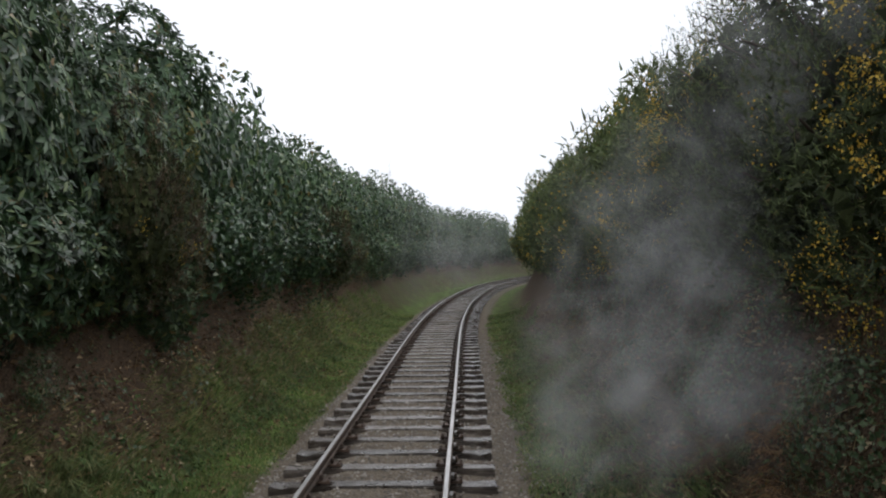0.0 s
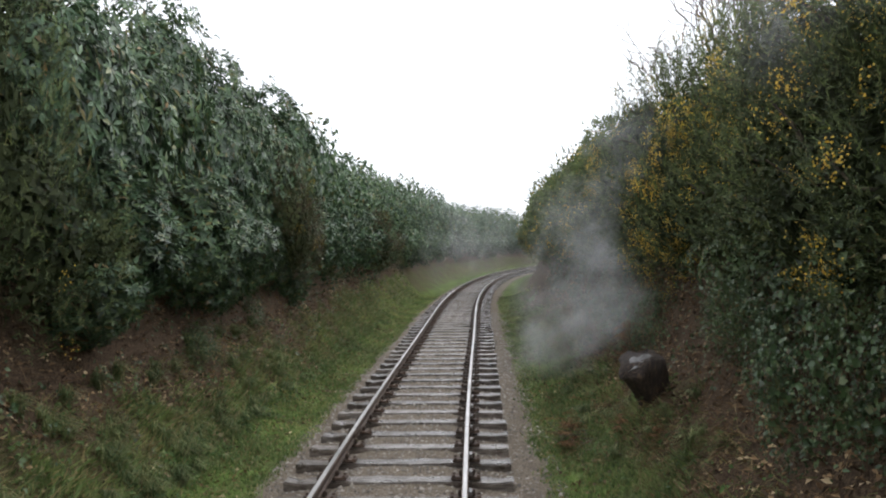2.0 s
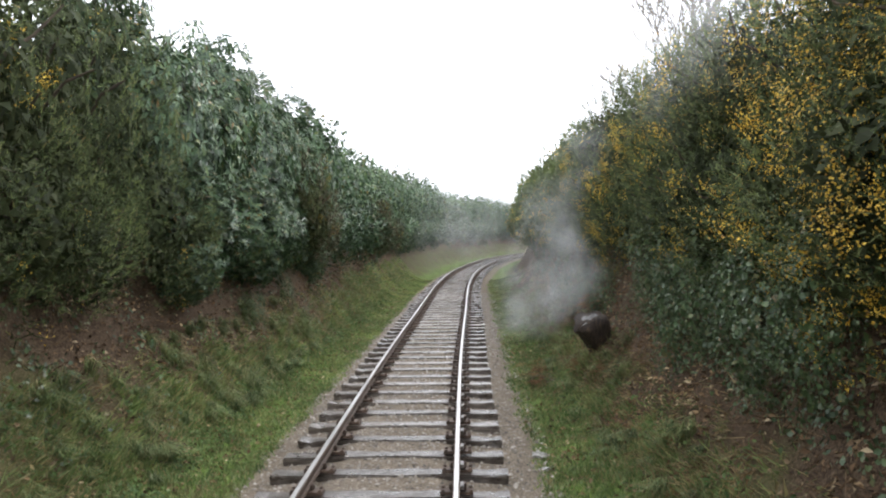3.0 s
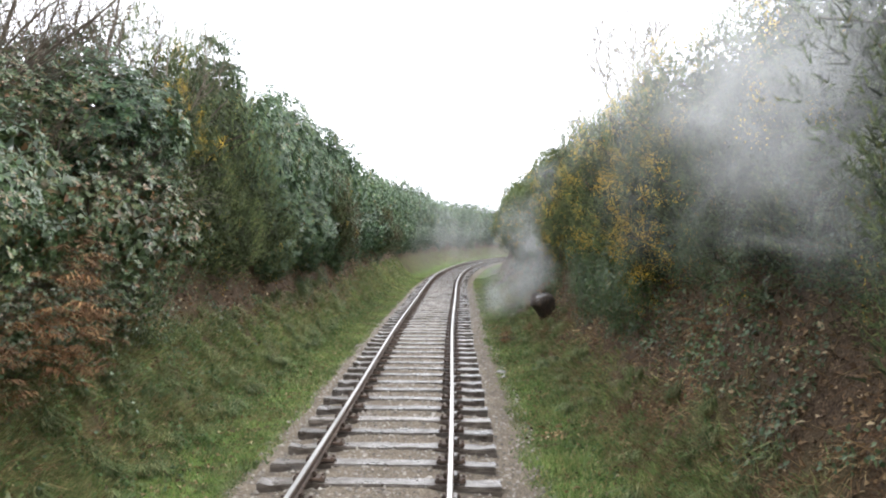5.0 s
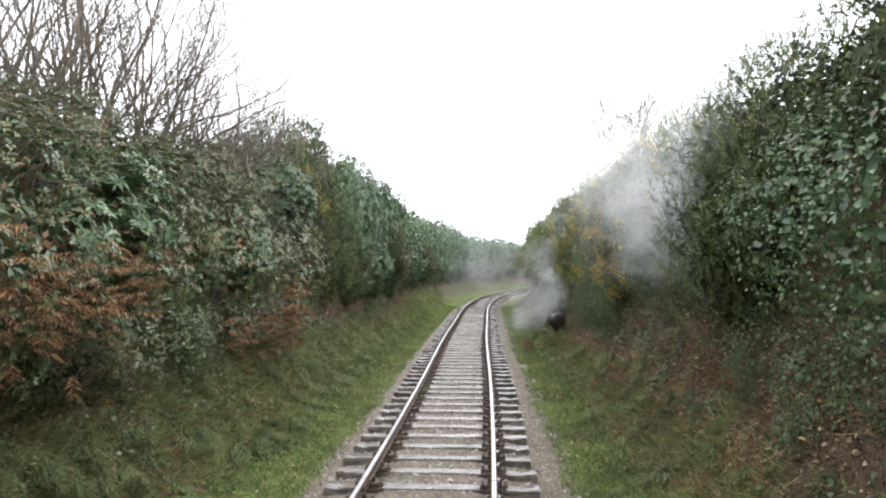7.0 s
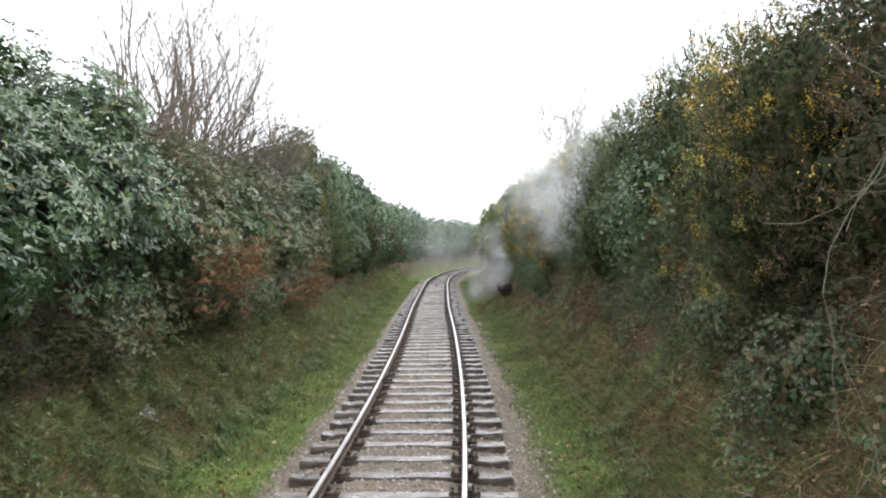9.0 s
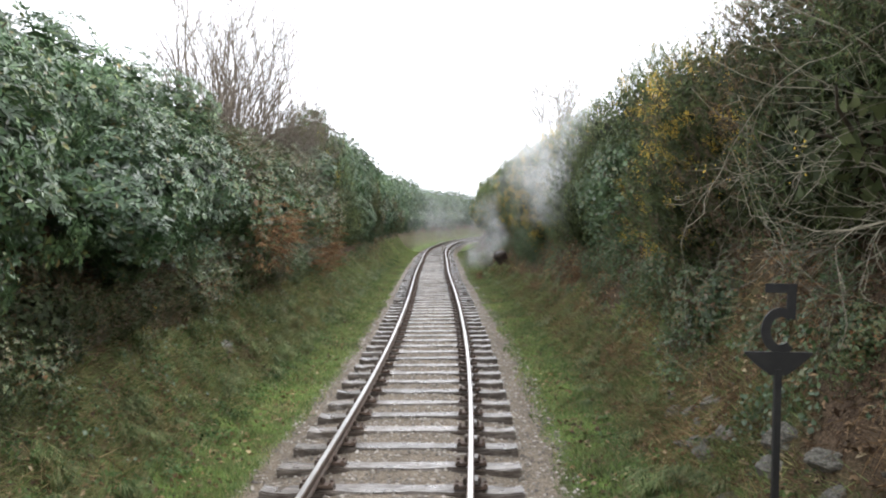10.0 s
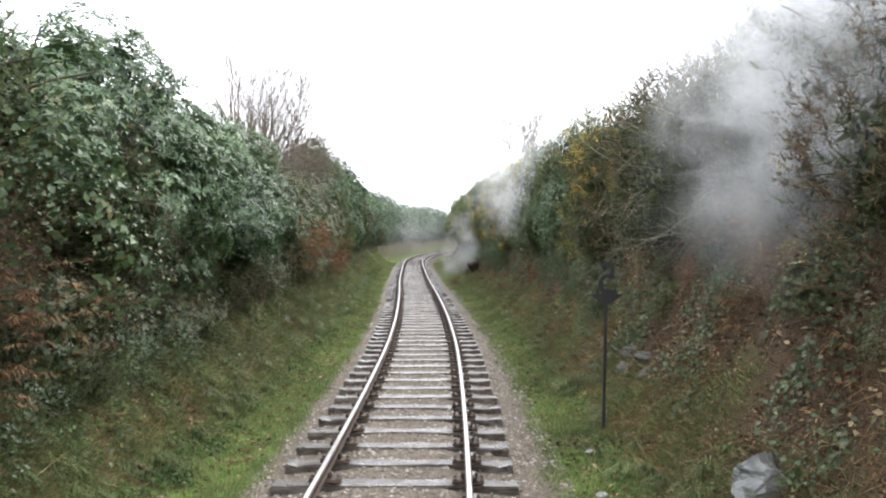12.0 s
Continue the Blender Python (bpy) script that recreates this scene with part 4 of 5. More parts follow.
def build_litter():
    n = 260000
    y = -38 + 66 * rng.random(n) ** 1.25
    u = rng.uniform(1.75, 4.1, n) * rng.choice([-1, 1], n)
    a = np.abs(u)
    keep = rng.random(n) < np.clip(1.0 - turf_cover(y, u), 0.13, 1) * smooth(a, 1.5, 2.2) * np.clip(0.7 + 0.7 * lumps(y, a * 2, 9), 0.15, 1)
    y, u = y[keep], u[keep]
    n = len(y)
    x, yy = at_track(y, u)
    base = np.stack([x, yy, ground_z(y, u) + 0.012], -1)
    slope = smooth(np.abs(u), 2.3, 3.2)[:, None] * np.stack([-np.sign(u), 0 * u, 0 * u], -1)
    V, F = leaf_arrays(base, rng.normal(size=(n, 3)) * [1, 1, 0.35], unit(slope + [0, 0, 1.0] + rng.normal(size=(n, 3)) * 0.45), rng.uniform(0.04, 0.1, n), rng.uniform(0.026, 0.056, n), 0.3)
    tagged(new("fallen_leaves", mesh_of("fallen_leaves", V, F, LITTER)), "brown dead leaves strewn over the earth banks", "leaf litter", kind="stuff")


build_litter()


def ivy_cover(y, u):
    a = np.abs(u)
    n = lumps(y * 0.8, a * 1.2, 12 + np.sign(u))
    right = smooth(a, 3.5, 3.8) * np.clip(0.75 + 0.9 * n, 0, 1) * (1 - 0.75 * smooth(y, 1.0, 2.5) * (1 - smooth(y, 5.0, 7.0)))
    right = right * smooth(y, -11, -7) + smooth(a, 3.15, 3.6) * np.clip(2.6 * lumps(y * 1.5, a * 2.3, 20) - 0.25, 0, 1) * (1 - smooth(y, -11, -7))
    left = smooth(a, 2.65, 3.1) * np.clip(0.15 + 1.3 * lumps(y * 1.9, a * 2.4, 31), 0, 1) * (0.8 - 0.25 * smooth(y, -4, 1))
    return np.where(u > 0, right, left)


def build_ivy():
    n = 160000
    y = -38 + 64 * rng.random(n) ** 1.2
    u = rng.uniform(2.7, 4.5, n) * np.where(rng.random(n) < 0.65, 1, -1)
    keep = rng.random(n) < ivy_cover(y, u)
    y, u = y[keep], u[keep]
    n = len(y)
    x, yy = at_track(y, u)
    out = np.stack([-np.sign(u), 0 * u, 0.6 + 0 * u], -1)
    lift = (0.02 + 0.3 * rng.random(n) * np.clip(0.5 + lumps(y * 1.4, np.abs(u) * 2, 14), 0, 1))[:, None]
    base = np.stack([x, yy, ground_z(y, u)], -1) + unit(out) * lift
    V, F = scattered(rng, base, unit(out), (0.038, 0.078), (0.032, 0.066))
    tagged(new("ivy", mesh_of("ivy", V, F, IVY)), "dark glossy ivy creeping over the earth banks", "ivy", kind="stuff")


build_ivy()


def build_weeds():
    """Low broad-leaved weeds among the bank's grass."""
    n = 150000
    y = -38 + 62 * rng.random(n) ** 1.25
    u = rng.uniform(2.1, 3.55, n) * np.where(rng.random(n) < 0.6, -1, 1)
    a = np.abs(u)
    keep = rng.random(n) < smooth(a, 2.15, 2.5) * np.clip(0.15 + 1.9 * lumps(y * 4.1, a * 5.2, 16), 0, 1) * np.where(u < 0, 1.2 - 0.8 * smooth(y, -6, -2) * smooth(a, 2.6, 3.0) + 0.5 * (1 - smooth(y, -30, -24)), 0.6)
    y, u = y[keep], u[keep]
    n = len(y)
    x, yy = at_track(y, u)
    out = unit(np.stack([-np.sign(u) * 0.8, 0 * u, 1.0 + 0 * u], -1))
    base = np.stack([x, yy, ground_z(y, u)], -1) + out * (0.02 + 0.17 * rng.random(n) * np.clip(0.5 + lumps(y * 2.4, np.abs(u) * 3, 18), 0, 1))[:, None]
    V, F = scattered(rng, base, out, (0.035, 0.09), (0.018, 0.046))
    tagged(new("weeds", mesh_of("weeds", V, F, WEED)), "low dark green weeds matted over the lower banks", "weeds", kind="stuff")


build_weeds()


def build_stalks():
    """Dead grass and bracken stalks lying down the banks."""
    n = 190000
    y = -38 + 60 * rng.random(n) ** 1.2
    u = rng.uniform(2.5, 4.3, n) * np.where(rng.random(n) < 0.64, 1, -1)
    a = np.abs(u)
    keep = rng.random(n) < smooth(a, 2.5, 3.1) * np.clip(0.5 + 0.9 * lumps(y * 1.1, a * 1.7, 22), 0.08, 1) * np.where(u > 0, 1 - 0.6 * smooth(y, -9, -5), 1 - 0.7 * smooth(y, -7, -3))
    y, u = y[keep], u[keep]
    n = len(y)
    x, yy = at_track(y, u)
    base = np.stack([x, yy, ground_z(y, u) + 0.02 + 0.1 * rng.random(n)], -1)
    way = unit(np.stack([-np.sign(u) * rng.uniform(0.1, 1.0, n), rng.normal(size=n) * 0.7, rng.uniform(-1.2, 0.5, n)], -1))
    side = unit(np.cross(way, rng.normal(size=(n, 3))))
    l, wd = rng.uniform(0.1, 0.42, n)[:, None], rng.uniform(0.0025, 0.005, n)[:, None]
    V = np.stack([base - side * wd, base + side * wd, base + way * l], 1).reshape(-1, 3)
    tagged(new("dead_stalks", mesh_of("dead_stalks", V, np.arange(3 * n).reshape(n, 3), STALK)), "straw-brown dead stalks lying down the earth banks", "dead stalks", kind="stuff")


build_stalks()


# ---- bare trees ----
def limb(r, start, way, length, radius, depth, out, droop=0.0, fork=3, wander=0.22, thin=0.0022):
    """A branch with its side branches, as tapered tube paths."""
    p, d = np.array(start, float), unit(np.array(way, float))
    steps = max(4, int(length / 0.24))
    pts = []
    for i in range(steps + 1):
        k = i / steps
        pts.append((tuple(p), max(radius * (1 - 0.8 * k), thin)))
        if depth > 0 and i > 0 and r.random() < fork * 1.6 / steps:
            side = unit(np.cross(d, r.normal(size=3)))
            limb(r, p, d * 0.75 + side * r.uniform(0.45, 0.8) + np.array([0, 0, 0.18 - droop]), length * r.uniform(0.35, 0.6) * (1.15 - 0.5 * k), radius * (1 - 0.8 * k) * 0.6, depth - 1, out, droop, fork, wander, thin)
        d = unit(d + r.normal(size=3) * wander * 0.5 + np.array([0, 0, 0.05 - droop * 0.15]))
        p = p + d * length / steps
    out.append(pts)


def bare_tree(label, y, u, stems, seed, material, depth=3, sides=4, droop=0.0, fork=4, z=None, wander=0.22, thin=0.0022):
    """A leafless tree: each main stem with its boughs and twigs is one part."""
    r = np.random.default_rng(seed)
    ob = tagged(new("bare_tree"), label, "tree", "leafless trees on the cutting")
    ob.matrix_basis = place(y, u, z)
    for start, way, length, radius in stems:
        out = []
        limb(r, start, way, length, radius, depth, out, droop, fork, wander, thin)
        child("stem", mesh_of("stem", *tubes(out, sides), material, True), ob)
    return ob


def build_trees():
    r = np.random.default_rng(5)
    for y, u, n, tall in ((-14.2, -5.3, 9, 4.1), (-12.9, -5.2, 12, 4.7), (-11.4, -5.3, 11, 4.6), (-9.9, -5.1, 10, 4.2), (-8.4, -4.8, 8, 3.7), (-6.7, -4.6, 7, 3.1), (-5.0, -4.5, 6, 2.6), (-3.7, -4.45, 5, 2.3), (-15.0, -5.3, 5, 2.9)):
        stems = []
        for i in range(n):
            w = 2 * math.pi * i / n
            stems.append(((0.12 * math.cos(w), 0.12 * math.sin(w), -0.2), (0.55 * math.cos(w) + 0.2, 0.8 * math.sin(w) + 0.1, 1.0), tall * r.uniform(0.7, 1.15), r.uniform(0.024, 0.042)))
        bare_tree("leafless multi-stemmed grey-brown shrub tree above the bank", y, u, stems, int(60 + y), BARK, 3, 3, 0.0, 2.7, thin=0.0038)
    # branches that sweep low over the bank
    stems = [((0.1, -0.1, -0.3), (-0.1, 0.15, 1.0), 3.0, 0.045), ((0.2, -0.5, -0.3), (0.1, -0.1, 1.0), 3.2, 0.035)]
    for i in range(24):
        k = i / 23
        stems.append(((0.05 + r.uniform(-0.15, 0.15), r.uniform(-0.5, 0.35), 0.1 + 1.3 * k), (-0.42 + 0.2 * k + r.uniform(-0.12, 0.12), 1.0, -0.42 + 0.6 * k + r.uniform(-0.1, 0.1)), (1.7 + 1.9 * k) * r.uniform(0.75, 1.1), r.uniform(0.008, 0.016)))
    bare_tree("leafless tree with pale twigs sweeping low over the bank", -28.1, 4.2, stems, 31, BARK_PALE, 2, 4, 0.2, 3.5, wander=0.48)
    stems = [((0, 0, -0.2), (0.1, 0.2, 1.0), 2.6, 0.026), ((0.1, 0.2, 0), (-0.5, 0.6, 0.7), 2.2, 0.015), ((0, -0.2, 0), (-0.6, 0.9, 0.35), 2.3, 0.014), ((0, 0.1, 0.3), (-0.4, 1.0, 0.1), 2.5, 0.012), ((0, 0.1, 0.7), (-0.3, 1.0, 0.25), 2.3, 0.012), ((0, -0.1, 1.1), (-0.5, 0.9, 0.3), 2.1, 0.012)]
    bare_tree("slender leafless tree leaning out of the bank", -29.8, 4.6, stems, 32, BARK_PALE, 2, 3, 0.05, 5, wander=0.42)
    bare_tree("slender leafless tree leaning out of the bank", -24.9, 4.8, stems, 33, BARK, 2, 3, 0.05, 5, wander=0.42)
    stems = [((0, 0, -0.3), (0.32 * math.cos(2 * math.pi * i / 8), 0.4 * math.sin(2 * math.pi * i / 8), 1.3), r.uniform(4.9, 5.5), 0.04) for i in range(0, 8, 2)]
    bare_tree("leafless tree with a fine grey crown behind the hedge", 12.0, 6.5, stems, 34, BARK, 3, 3, 0.0, 6, thin=0.013)
    for y, u in ((46.0, -5.2), (48.3, -5.1), (49.5, -5.3)):
        bare_tree("thin bare sapling poking out of the hedge", y, u, [((0, 0, -0.2), (0.05, 0, 1), 3.4, 0.03), ((0, 0, 0), (0.12, 0.05, 1), 2.9, 0.02)], int(y), BARK, 2, 3)


build_trees()


# ---- dead bracken ----
def frond(r, length):
    """One withered frond: a thin arching stalk with drooping leaflets."""
    d = unit(np.array([r.uniform(0.2, 1.0), r.uniform(-0.9, 0.9), r.uniform(0.2, 0.9)]))
    p, P, W = np.zeros(3), [], []
    for i in range(11):
        P.append(p.copy()), W.append(d.copy())
        d = unit(d + np.array([0, 0, -0.11]) + r.normal(size=3) * 0.04)
        p = p + d * length / 11
    P, W = np.array(P), np.array(W)
    side = unit(np.cross(W, [0, 0, 1.0]))
    items = [tubes_tri([[(tuple(q), 0.003 * (1 - i / 13)) for i, q in enumerate(P)]])]
    for s in (-1, 1):
        k = np.arange(2, 11)
        L = length * 0.26 * np.sin((k - 1) / 10 * np.pi * 0.85 + 0.35)
        items.append(leaf_arrays(P[k], side[k] * s + W[k] * 0.45 + np.array([0, 0, -0.5]) + r.normal(size=(len(k), 3)) * 0.2, np.array([0, 0, 1.0]) + W[k] * 0 + r.normal(size=(len(k), 3)) * 0.3, L, L * 0.2, 0.2, 0.3))
    return join_arrays(items)


def tubes_tri(paths):
    V, F = tubes(paths, 3)
    return V, np.concatenate([F[:, [0, 1, 2]], F[:, [0, 2, 3]]])


def bracken_mesh(seed, count, length):
    r = np.random.default_rng(seed)
    items = []
    for _ in range(count):
        v, f = frond(r, length * r.uniform(0.6, 1.2))
        items.append((v + r.normal(size=3) * [0.13, 0.3, 0.22], f))
    V, F = join_arrays(items)
    return mesh_of("fronds", V, F, BRACKEN)


def build_bracken():
    kinds = [bracken_mesh(s, 32, 0.4) for s in (1, 2, 3)]
    spots = [(-9.3, -3.0, 1.6, 1.0), (-10.2, -2.98, 1.8, 1.1), (-9.7, -2.95, 2.3, 1.0), (-10.9, -3.0, 1.5, 0.9), (-9.9, -2.95, 1.5, 0.9), (-12.4, -3.0, 1.7, 0.9), (-18.6, -2.95, 2.1, 0.95), (-18.2, -2.92, 2.5, 1.0), (-17.7, -2.92, 2.2, 1.0), (-17.2, -2.92, 2.5, 0.95), (-16.5, -2.95, 2.3, 0.85), (-15.6, -2.98, 2.6, 0.8),
             (4.1, 2.3, -0.02, 0.8), (3.8, 2.2, -0.05, 0.7), (3.15, 2.85, None, 0.6), (2.6, 3.1, None, 0.5), (-14.0, 3.75, None, 0.9), (-12.6, 3.8, None, 0.8), (-30.2, 3.95, None, 0.75), (-29.2, 4.2, None, 0.75), (-28.0, 4.05, None, 0.75), (-31.2, 4.1, None, 0.75), (-26.4, 3.95, None, 0.9),
             (-25.2, 4.1, None, 0.75), (-32.5, 3.9, None, 0.75), (-33.0, -3.4, 1.4, 1.1), (-32.0, -3.5, 2.0, 1.1), (-30.6, -3.4, 1.7, 1.0), (-7.4, 3.85, None, 0.7), (8.0, 3.4, None, 0.8), (6.8, 3.6, None, 0.9)]
    for i, (y, u, z, k) in enumerate(spots):
        ob = tagged(new("bracken_clump"), "clump of withered rust-brown bracken hanging on the bank", "fern", "dead bracken clumps")
        ob.matrix_basis = place(y, u, z, (180 if u > 0 else 0) + pr.uniform(-30, 30), (k, k * pr.choice((-1, 1)), k))
        tagged(child("fronds", kinds[i % 3], ob), kind="stuff")


build_bracken()


# ---- rocks, stump, speed board ----
def rock_mesh(seed, size, material, cuts=4):
    """A split boulder: a rough ball trimmed by flat breaks, layered and pitted."""
    r = random.Random(seed)
    bm = bmesh.new()
    bmesh.ops.create_icosphere(bm, subdivisions=cuts, radius=1)
    planes = [(Vector((r.uniform(-1, 1), r.uniform(-1, 1), r.uniform(-0.4, 1))).normalized(), r.uniform(0.4, 0.75)) for _ in range(11)]
    bed = Vector((r.uniform(-0.4, 0.4), r.uniform(-0.4, 0.4), 1)).normalized()
    for v in bm.verts:
        for nrm, d in planes:
            k = v.co.dot(nrm) - d
            if k > 0:
                v.co -= nrm * k
        q = v.co.copy()
        step = (q.dot(bed) * 4.2 + 0.5 * noise.noise(q * 1.6 + Vector((seed, 3, 0)))) % 1.0
        v.co += q.normalized() * (0.16 * noise.noise(q * 2.2 + Vector((seed, 0, 0))) + 0.08 * noise.noise(q * 6 + Vector((0, seed, 0))) - 0.07 * max(0, 1 - step * 3.5))
    bmesh.ops.scale(bm, vec=size, verts=bm.verts[:])
    me = bpy.data.meshes.new("rock")
    bm.to_mesh(me)
    bm.free()
    me.materials.append(material)
    return me


def build_rubble():
    """Loose grey stones washed out of the bank round the outcrops."""
    r = np.random.default_rng(77)
    kinds = [rock_mesh(40 + i, (1, 0.8, 0.55), ROCK, 2) for i in range(4)]
    for i in range(46):
        y, u = r.uniform(-31.5, -23.5), r.uniform(2.75, 3.6)
        k = r.uniform(0.025, 0.085)
        ob = tagged(new("stone", kinds[i % 4]), "small grey stone loose on the brown bank", "stone", "stones loose on the bank")
        ob.matrix_basis = place(y, u, float(ground_z(y, u)) + k * 0.15, r.uniform(0, 360), (k, k * r.uniform(0.7, 1.4), k * r.uniform(0.6, 1.2)))


def build_rocks():
    for y, u, dz, size, seed, label, mat in ((-32.3, 3.3, 0.08, (0.6, 0.5, 0.34), 1, "large pale grey boulder at the foot of the bank", SLAB), (-32.35, 2.9, 0.02, (0.14, 0.12, 0.13), 2, "small dark stone beside the boulder", STEM),
                                             (-26.45, 3.36, -0.03, (0.2, 0.26, 0.09), 3, "weathered pale rock outcrop in the bank", ROCK), (-26.75, 3.12, -0.02, (0.26, 0.34, 0.07), 4, "flat pale rock slab in the bank", ROCK), (-25.3, 3.3, 0.0, (0.14, 0.22, 0.1), 5, "grey rock jutting from the bank", ROCK),
                                             (-20.45, -3.12, 0.06, (0.14, 0.17, 0.15), 6, "small pale rock half buried in the bank", ROCK), (-0.8, 1.72, 0.03, (0.14, 0.12, 0.05), 7, "flat whitish stone lying beside the track", PALE_STONE),
                                             (-30.9, 2.15, 0.02, (0.1, 0.08, 0.03), 8, "flat pale stone lying in the grass", PALE_STONE), (-29.3, 2.3, 0.02, (0.08, 0.09, 0.03), 9, "flat pale stone lying in the grass", PALE_STONE), (-23.1, 3.28, 0.02, (0.1, 0.12, 0.09), 10, "small pale rock half buried in the bank", ROCK),
                                             (-24.3, 3.37, 0.02, (0.14, 0.2, 0.09), 11, "grey rock jutting from the bank", ROCK), (-1.4, 1.75, 0.02, (0.08, 0.07, 0.04), 12, "flat whitish stone lying beside the track", PALE_STONE)):
        ob = tagged(new("rock", rock_mesh(seed, size, mat)), label, "rock")
        ob.matrix_basis = place(y, u, float(ground_z(y, u)) + dz, pr.uniform(-30, 30), (1, 1, 1), -32 if -28 < y < -23 and u > 0 else 0)


build_rocks()
build_rubble()


def build_outcrop():
    """Angular grey rocks that break through the foot of the bank."""
    r = np.random.default_rng(91)
    kinds = [rock_mesh(60 + i, (1, 0.8, 0.7), ROCK, 3) for i in range(5)]
    for i in range(17):
        y, u = r.uniform(-27.6, -23.2), r.uniform(2.98, 3.5)
        k = r.uniform(0.09, 0.22)
        ob = tagged(new("rock", kinds[i % 5]), "angular grey rock jutting from the brown bank", "rock", "rocks jutting from the bank")
        ob.matrix_basis = place(y, u, float(ground_z(y, u)) + k * 0.12, r.uniform(0, 360), (k, k * r.uniform(0.8, 1.5), k * r.uniform(0.6, 1.0)), r.uniform(-35, 0))


build_outcrop()


def build_stump():
    """A sawn log end that leans out of the bank towards the track."""
    ob = tagged(new("tree_stump"), "dark wet sawn tree stump leaning out of the bank", "tree stump")
    ob.matrix_basis = place(3.4, 3.2, 0.26, 0, (1.18, 1.1, 0.97))
    r = random.Random(4)
    rings, sides = 9, 22
    V, F = [], []
    top = Matrix.Translation((-0.2, -0.1, 0.84)) @ Matrix.Rotation(radians(-20), 4, "Y") @ Matrix.Rotation(radians(16), 4, "X")
    for i in range(rings):
        k = i / (rings - 1)
        c = Vector((0.12, 0.1, 0)).lerp(Vector((-0.2, -0.1, 0.84)), k)
        rad = 0.15 + 0.1 * smooth(k, 0.25, 0.95) + 0.06 * (1 - k) ** 3
        for j in range(sides):
            w = 2 * math.pi * j / sides
            q = rad * (1 + 0.13 * math.sin(3 * w + 2 * k) + 0.09 * math.sin(5 * w - 3 * k + 1) + 0.05 * math.sin(11 * w + k) + r.uniform(-0.03, 0.03))
            o = Vector((q * math.cos(w), q * math.sin(w), 0))
            o.rotate(Matrix.Rotation(radians(-20 * k), 3, "Y") @ Matrix.Rotation(radians(16 * k), 3, "X"))
            V.append(c + o + Vector((0, 0, r.uniform(-0.05, 0.02) * (k > 0.99) - 0.05 * math.sin(2 * w + 1) * k ** 6 + 0.12 * max(0.0, math.cos(w - 0.4)) ** 5 * k ** 8)))
    for i in range(rings - 1):
        for j in range(sides):
            F.append((i * sides + j, i * sides + (j + 1) % sides, (i + 1) * sides + (j + 1) % sides, (i + 1) * sides + j))
    F.append(tuple(range(sides))[::-1])
    F.append(tuple((rings - 1) * sides + j for j in range(sides)))
    child("trunk", mesh_of("trunk", V, F, STUMP_BARK, True), ob)
    face = [V[(rings - 1) * sides + j] for j in range(sides)]
    mid = sum(face, Vector()) / sides
    nrm = (top.to_3x3() @ Vector((0, 0, 1))).normalized()
    ring = [mid + (p - mid) * (0.52 + 0.12 * math.sin(0.57 * j + 1) + 0.05 * math.sin(1.14 * j)) + nrm * 0.014 for j, p in enumerate(face)]
    child("cut_face", mesh_of("cut_face", ring + [mid + nrm * 0.018], [(j, (j + 1) % sides, sides) for j in range(sides)], CUT_WOOD), ob, "pale wet sawn end")
    for i in range(5):
        w = radians(20 + 72 * i)
        pts = [((0.12 + 0.14 * math.cos(w), 0.1 + 0.14 * math.sin(w), 0.3), 0.07), ((0.12 + 0.28 * math.cos(w), 0.1 + 0.28 * math.sin(w), 0.12), 0.06), ((0.12 + 0.44 * math.cos(w), 0.1 + 0.44 * math.sin(w), -0.02 + 0.3 * max(0, math.cos(w))), 0.035), ((0.12 + 0.58 * math.cos(w), 0.1 + 0.58 * math.sin(w), -0.12 + 0.45 * max(0, math.cos(w))), 0.015)]
        child("root", mesh_of("root", *tubes([pts], 7), STUMP_BARK, True), ob)


build_stump()


def build_brushwood():
    """A low heap of dead sticks lying in the grass beside the stump."""
    r = np.random.default_rng(17)
    ob = tagged(new("brushwood_heap"), "low heap of dead brown sticks in the grass", "brushwood")
    ob.matrix_basis = place(4.0, 2.3, float(ground_z(4.0, 2.3)))
    for _ in range(34):
        p = np.array([r.normal() * 0.16, r.normal() * 0.2, r.uniform(0.0, 0.12)])
        w = r.uniform(0, 2 * math.pi)
        d = np.array([math.cos(w), math.sin(w), r.uniform(0.0, 0.75)])
        path = []
        for i in range(5):
            path.append((tuple(p), 0.006 * (1 - i / 6)))
            p = p + d * r.uniform(0.06, 0.12)
            d = d + np.array([r.normal() * 0.15, r.normal() * 0.15, -0.16])
        child("stick", mesh_of("stick", *tubes([path], 4), BARK, True), ob)


build_brushwood()


def ribbon(points, width, thick):
    """A flat strip of iron along a plan line in the xz plane."""
    bm = bmesh.new()
    rows = []
    for i, (x, z) in enumerate(points):
        a, b = points[max(i - 1, 0)], points[min(i + 1, len(points) - 1)]
        d = Vector((b[0] - a[0], b[1] - a[1])).normalized()
        n = Vector((-d.y, d.x)) * width / 2
        rows.append([bm.verts.new((x + s * n.x, t, z + s * n.y)) for s, t in ((1, -thick / 2), (-1, -thick / 2), (-1, thick / 2), (1, thick / 2))])
    for p, q in zip(rows, rows[1:]):
        for k in range(4):
            bm.faces.new((p[k], p[(k + 1) % 4], q[(k + 1) % 4], q[k]))
    bm.faces.new(rows[0][::-1])
    bm.faces.new(rows[-1])
    bmesh.ops.recalc_face_normals(bm, faces=bm.faces[:])
    return bm


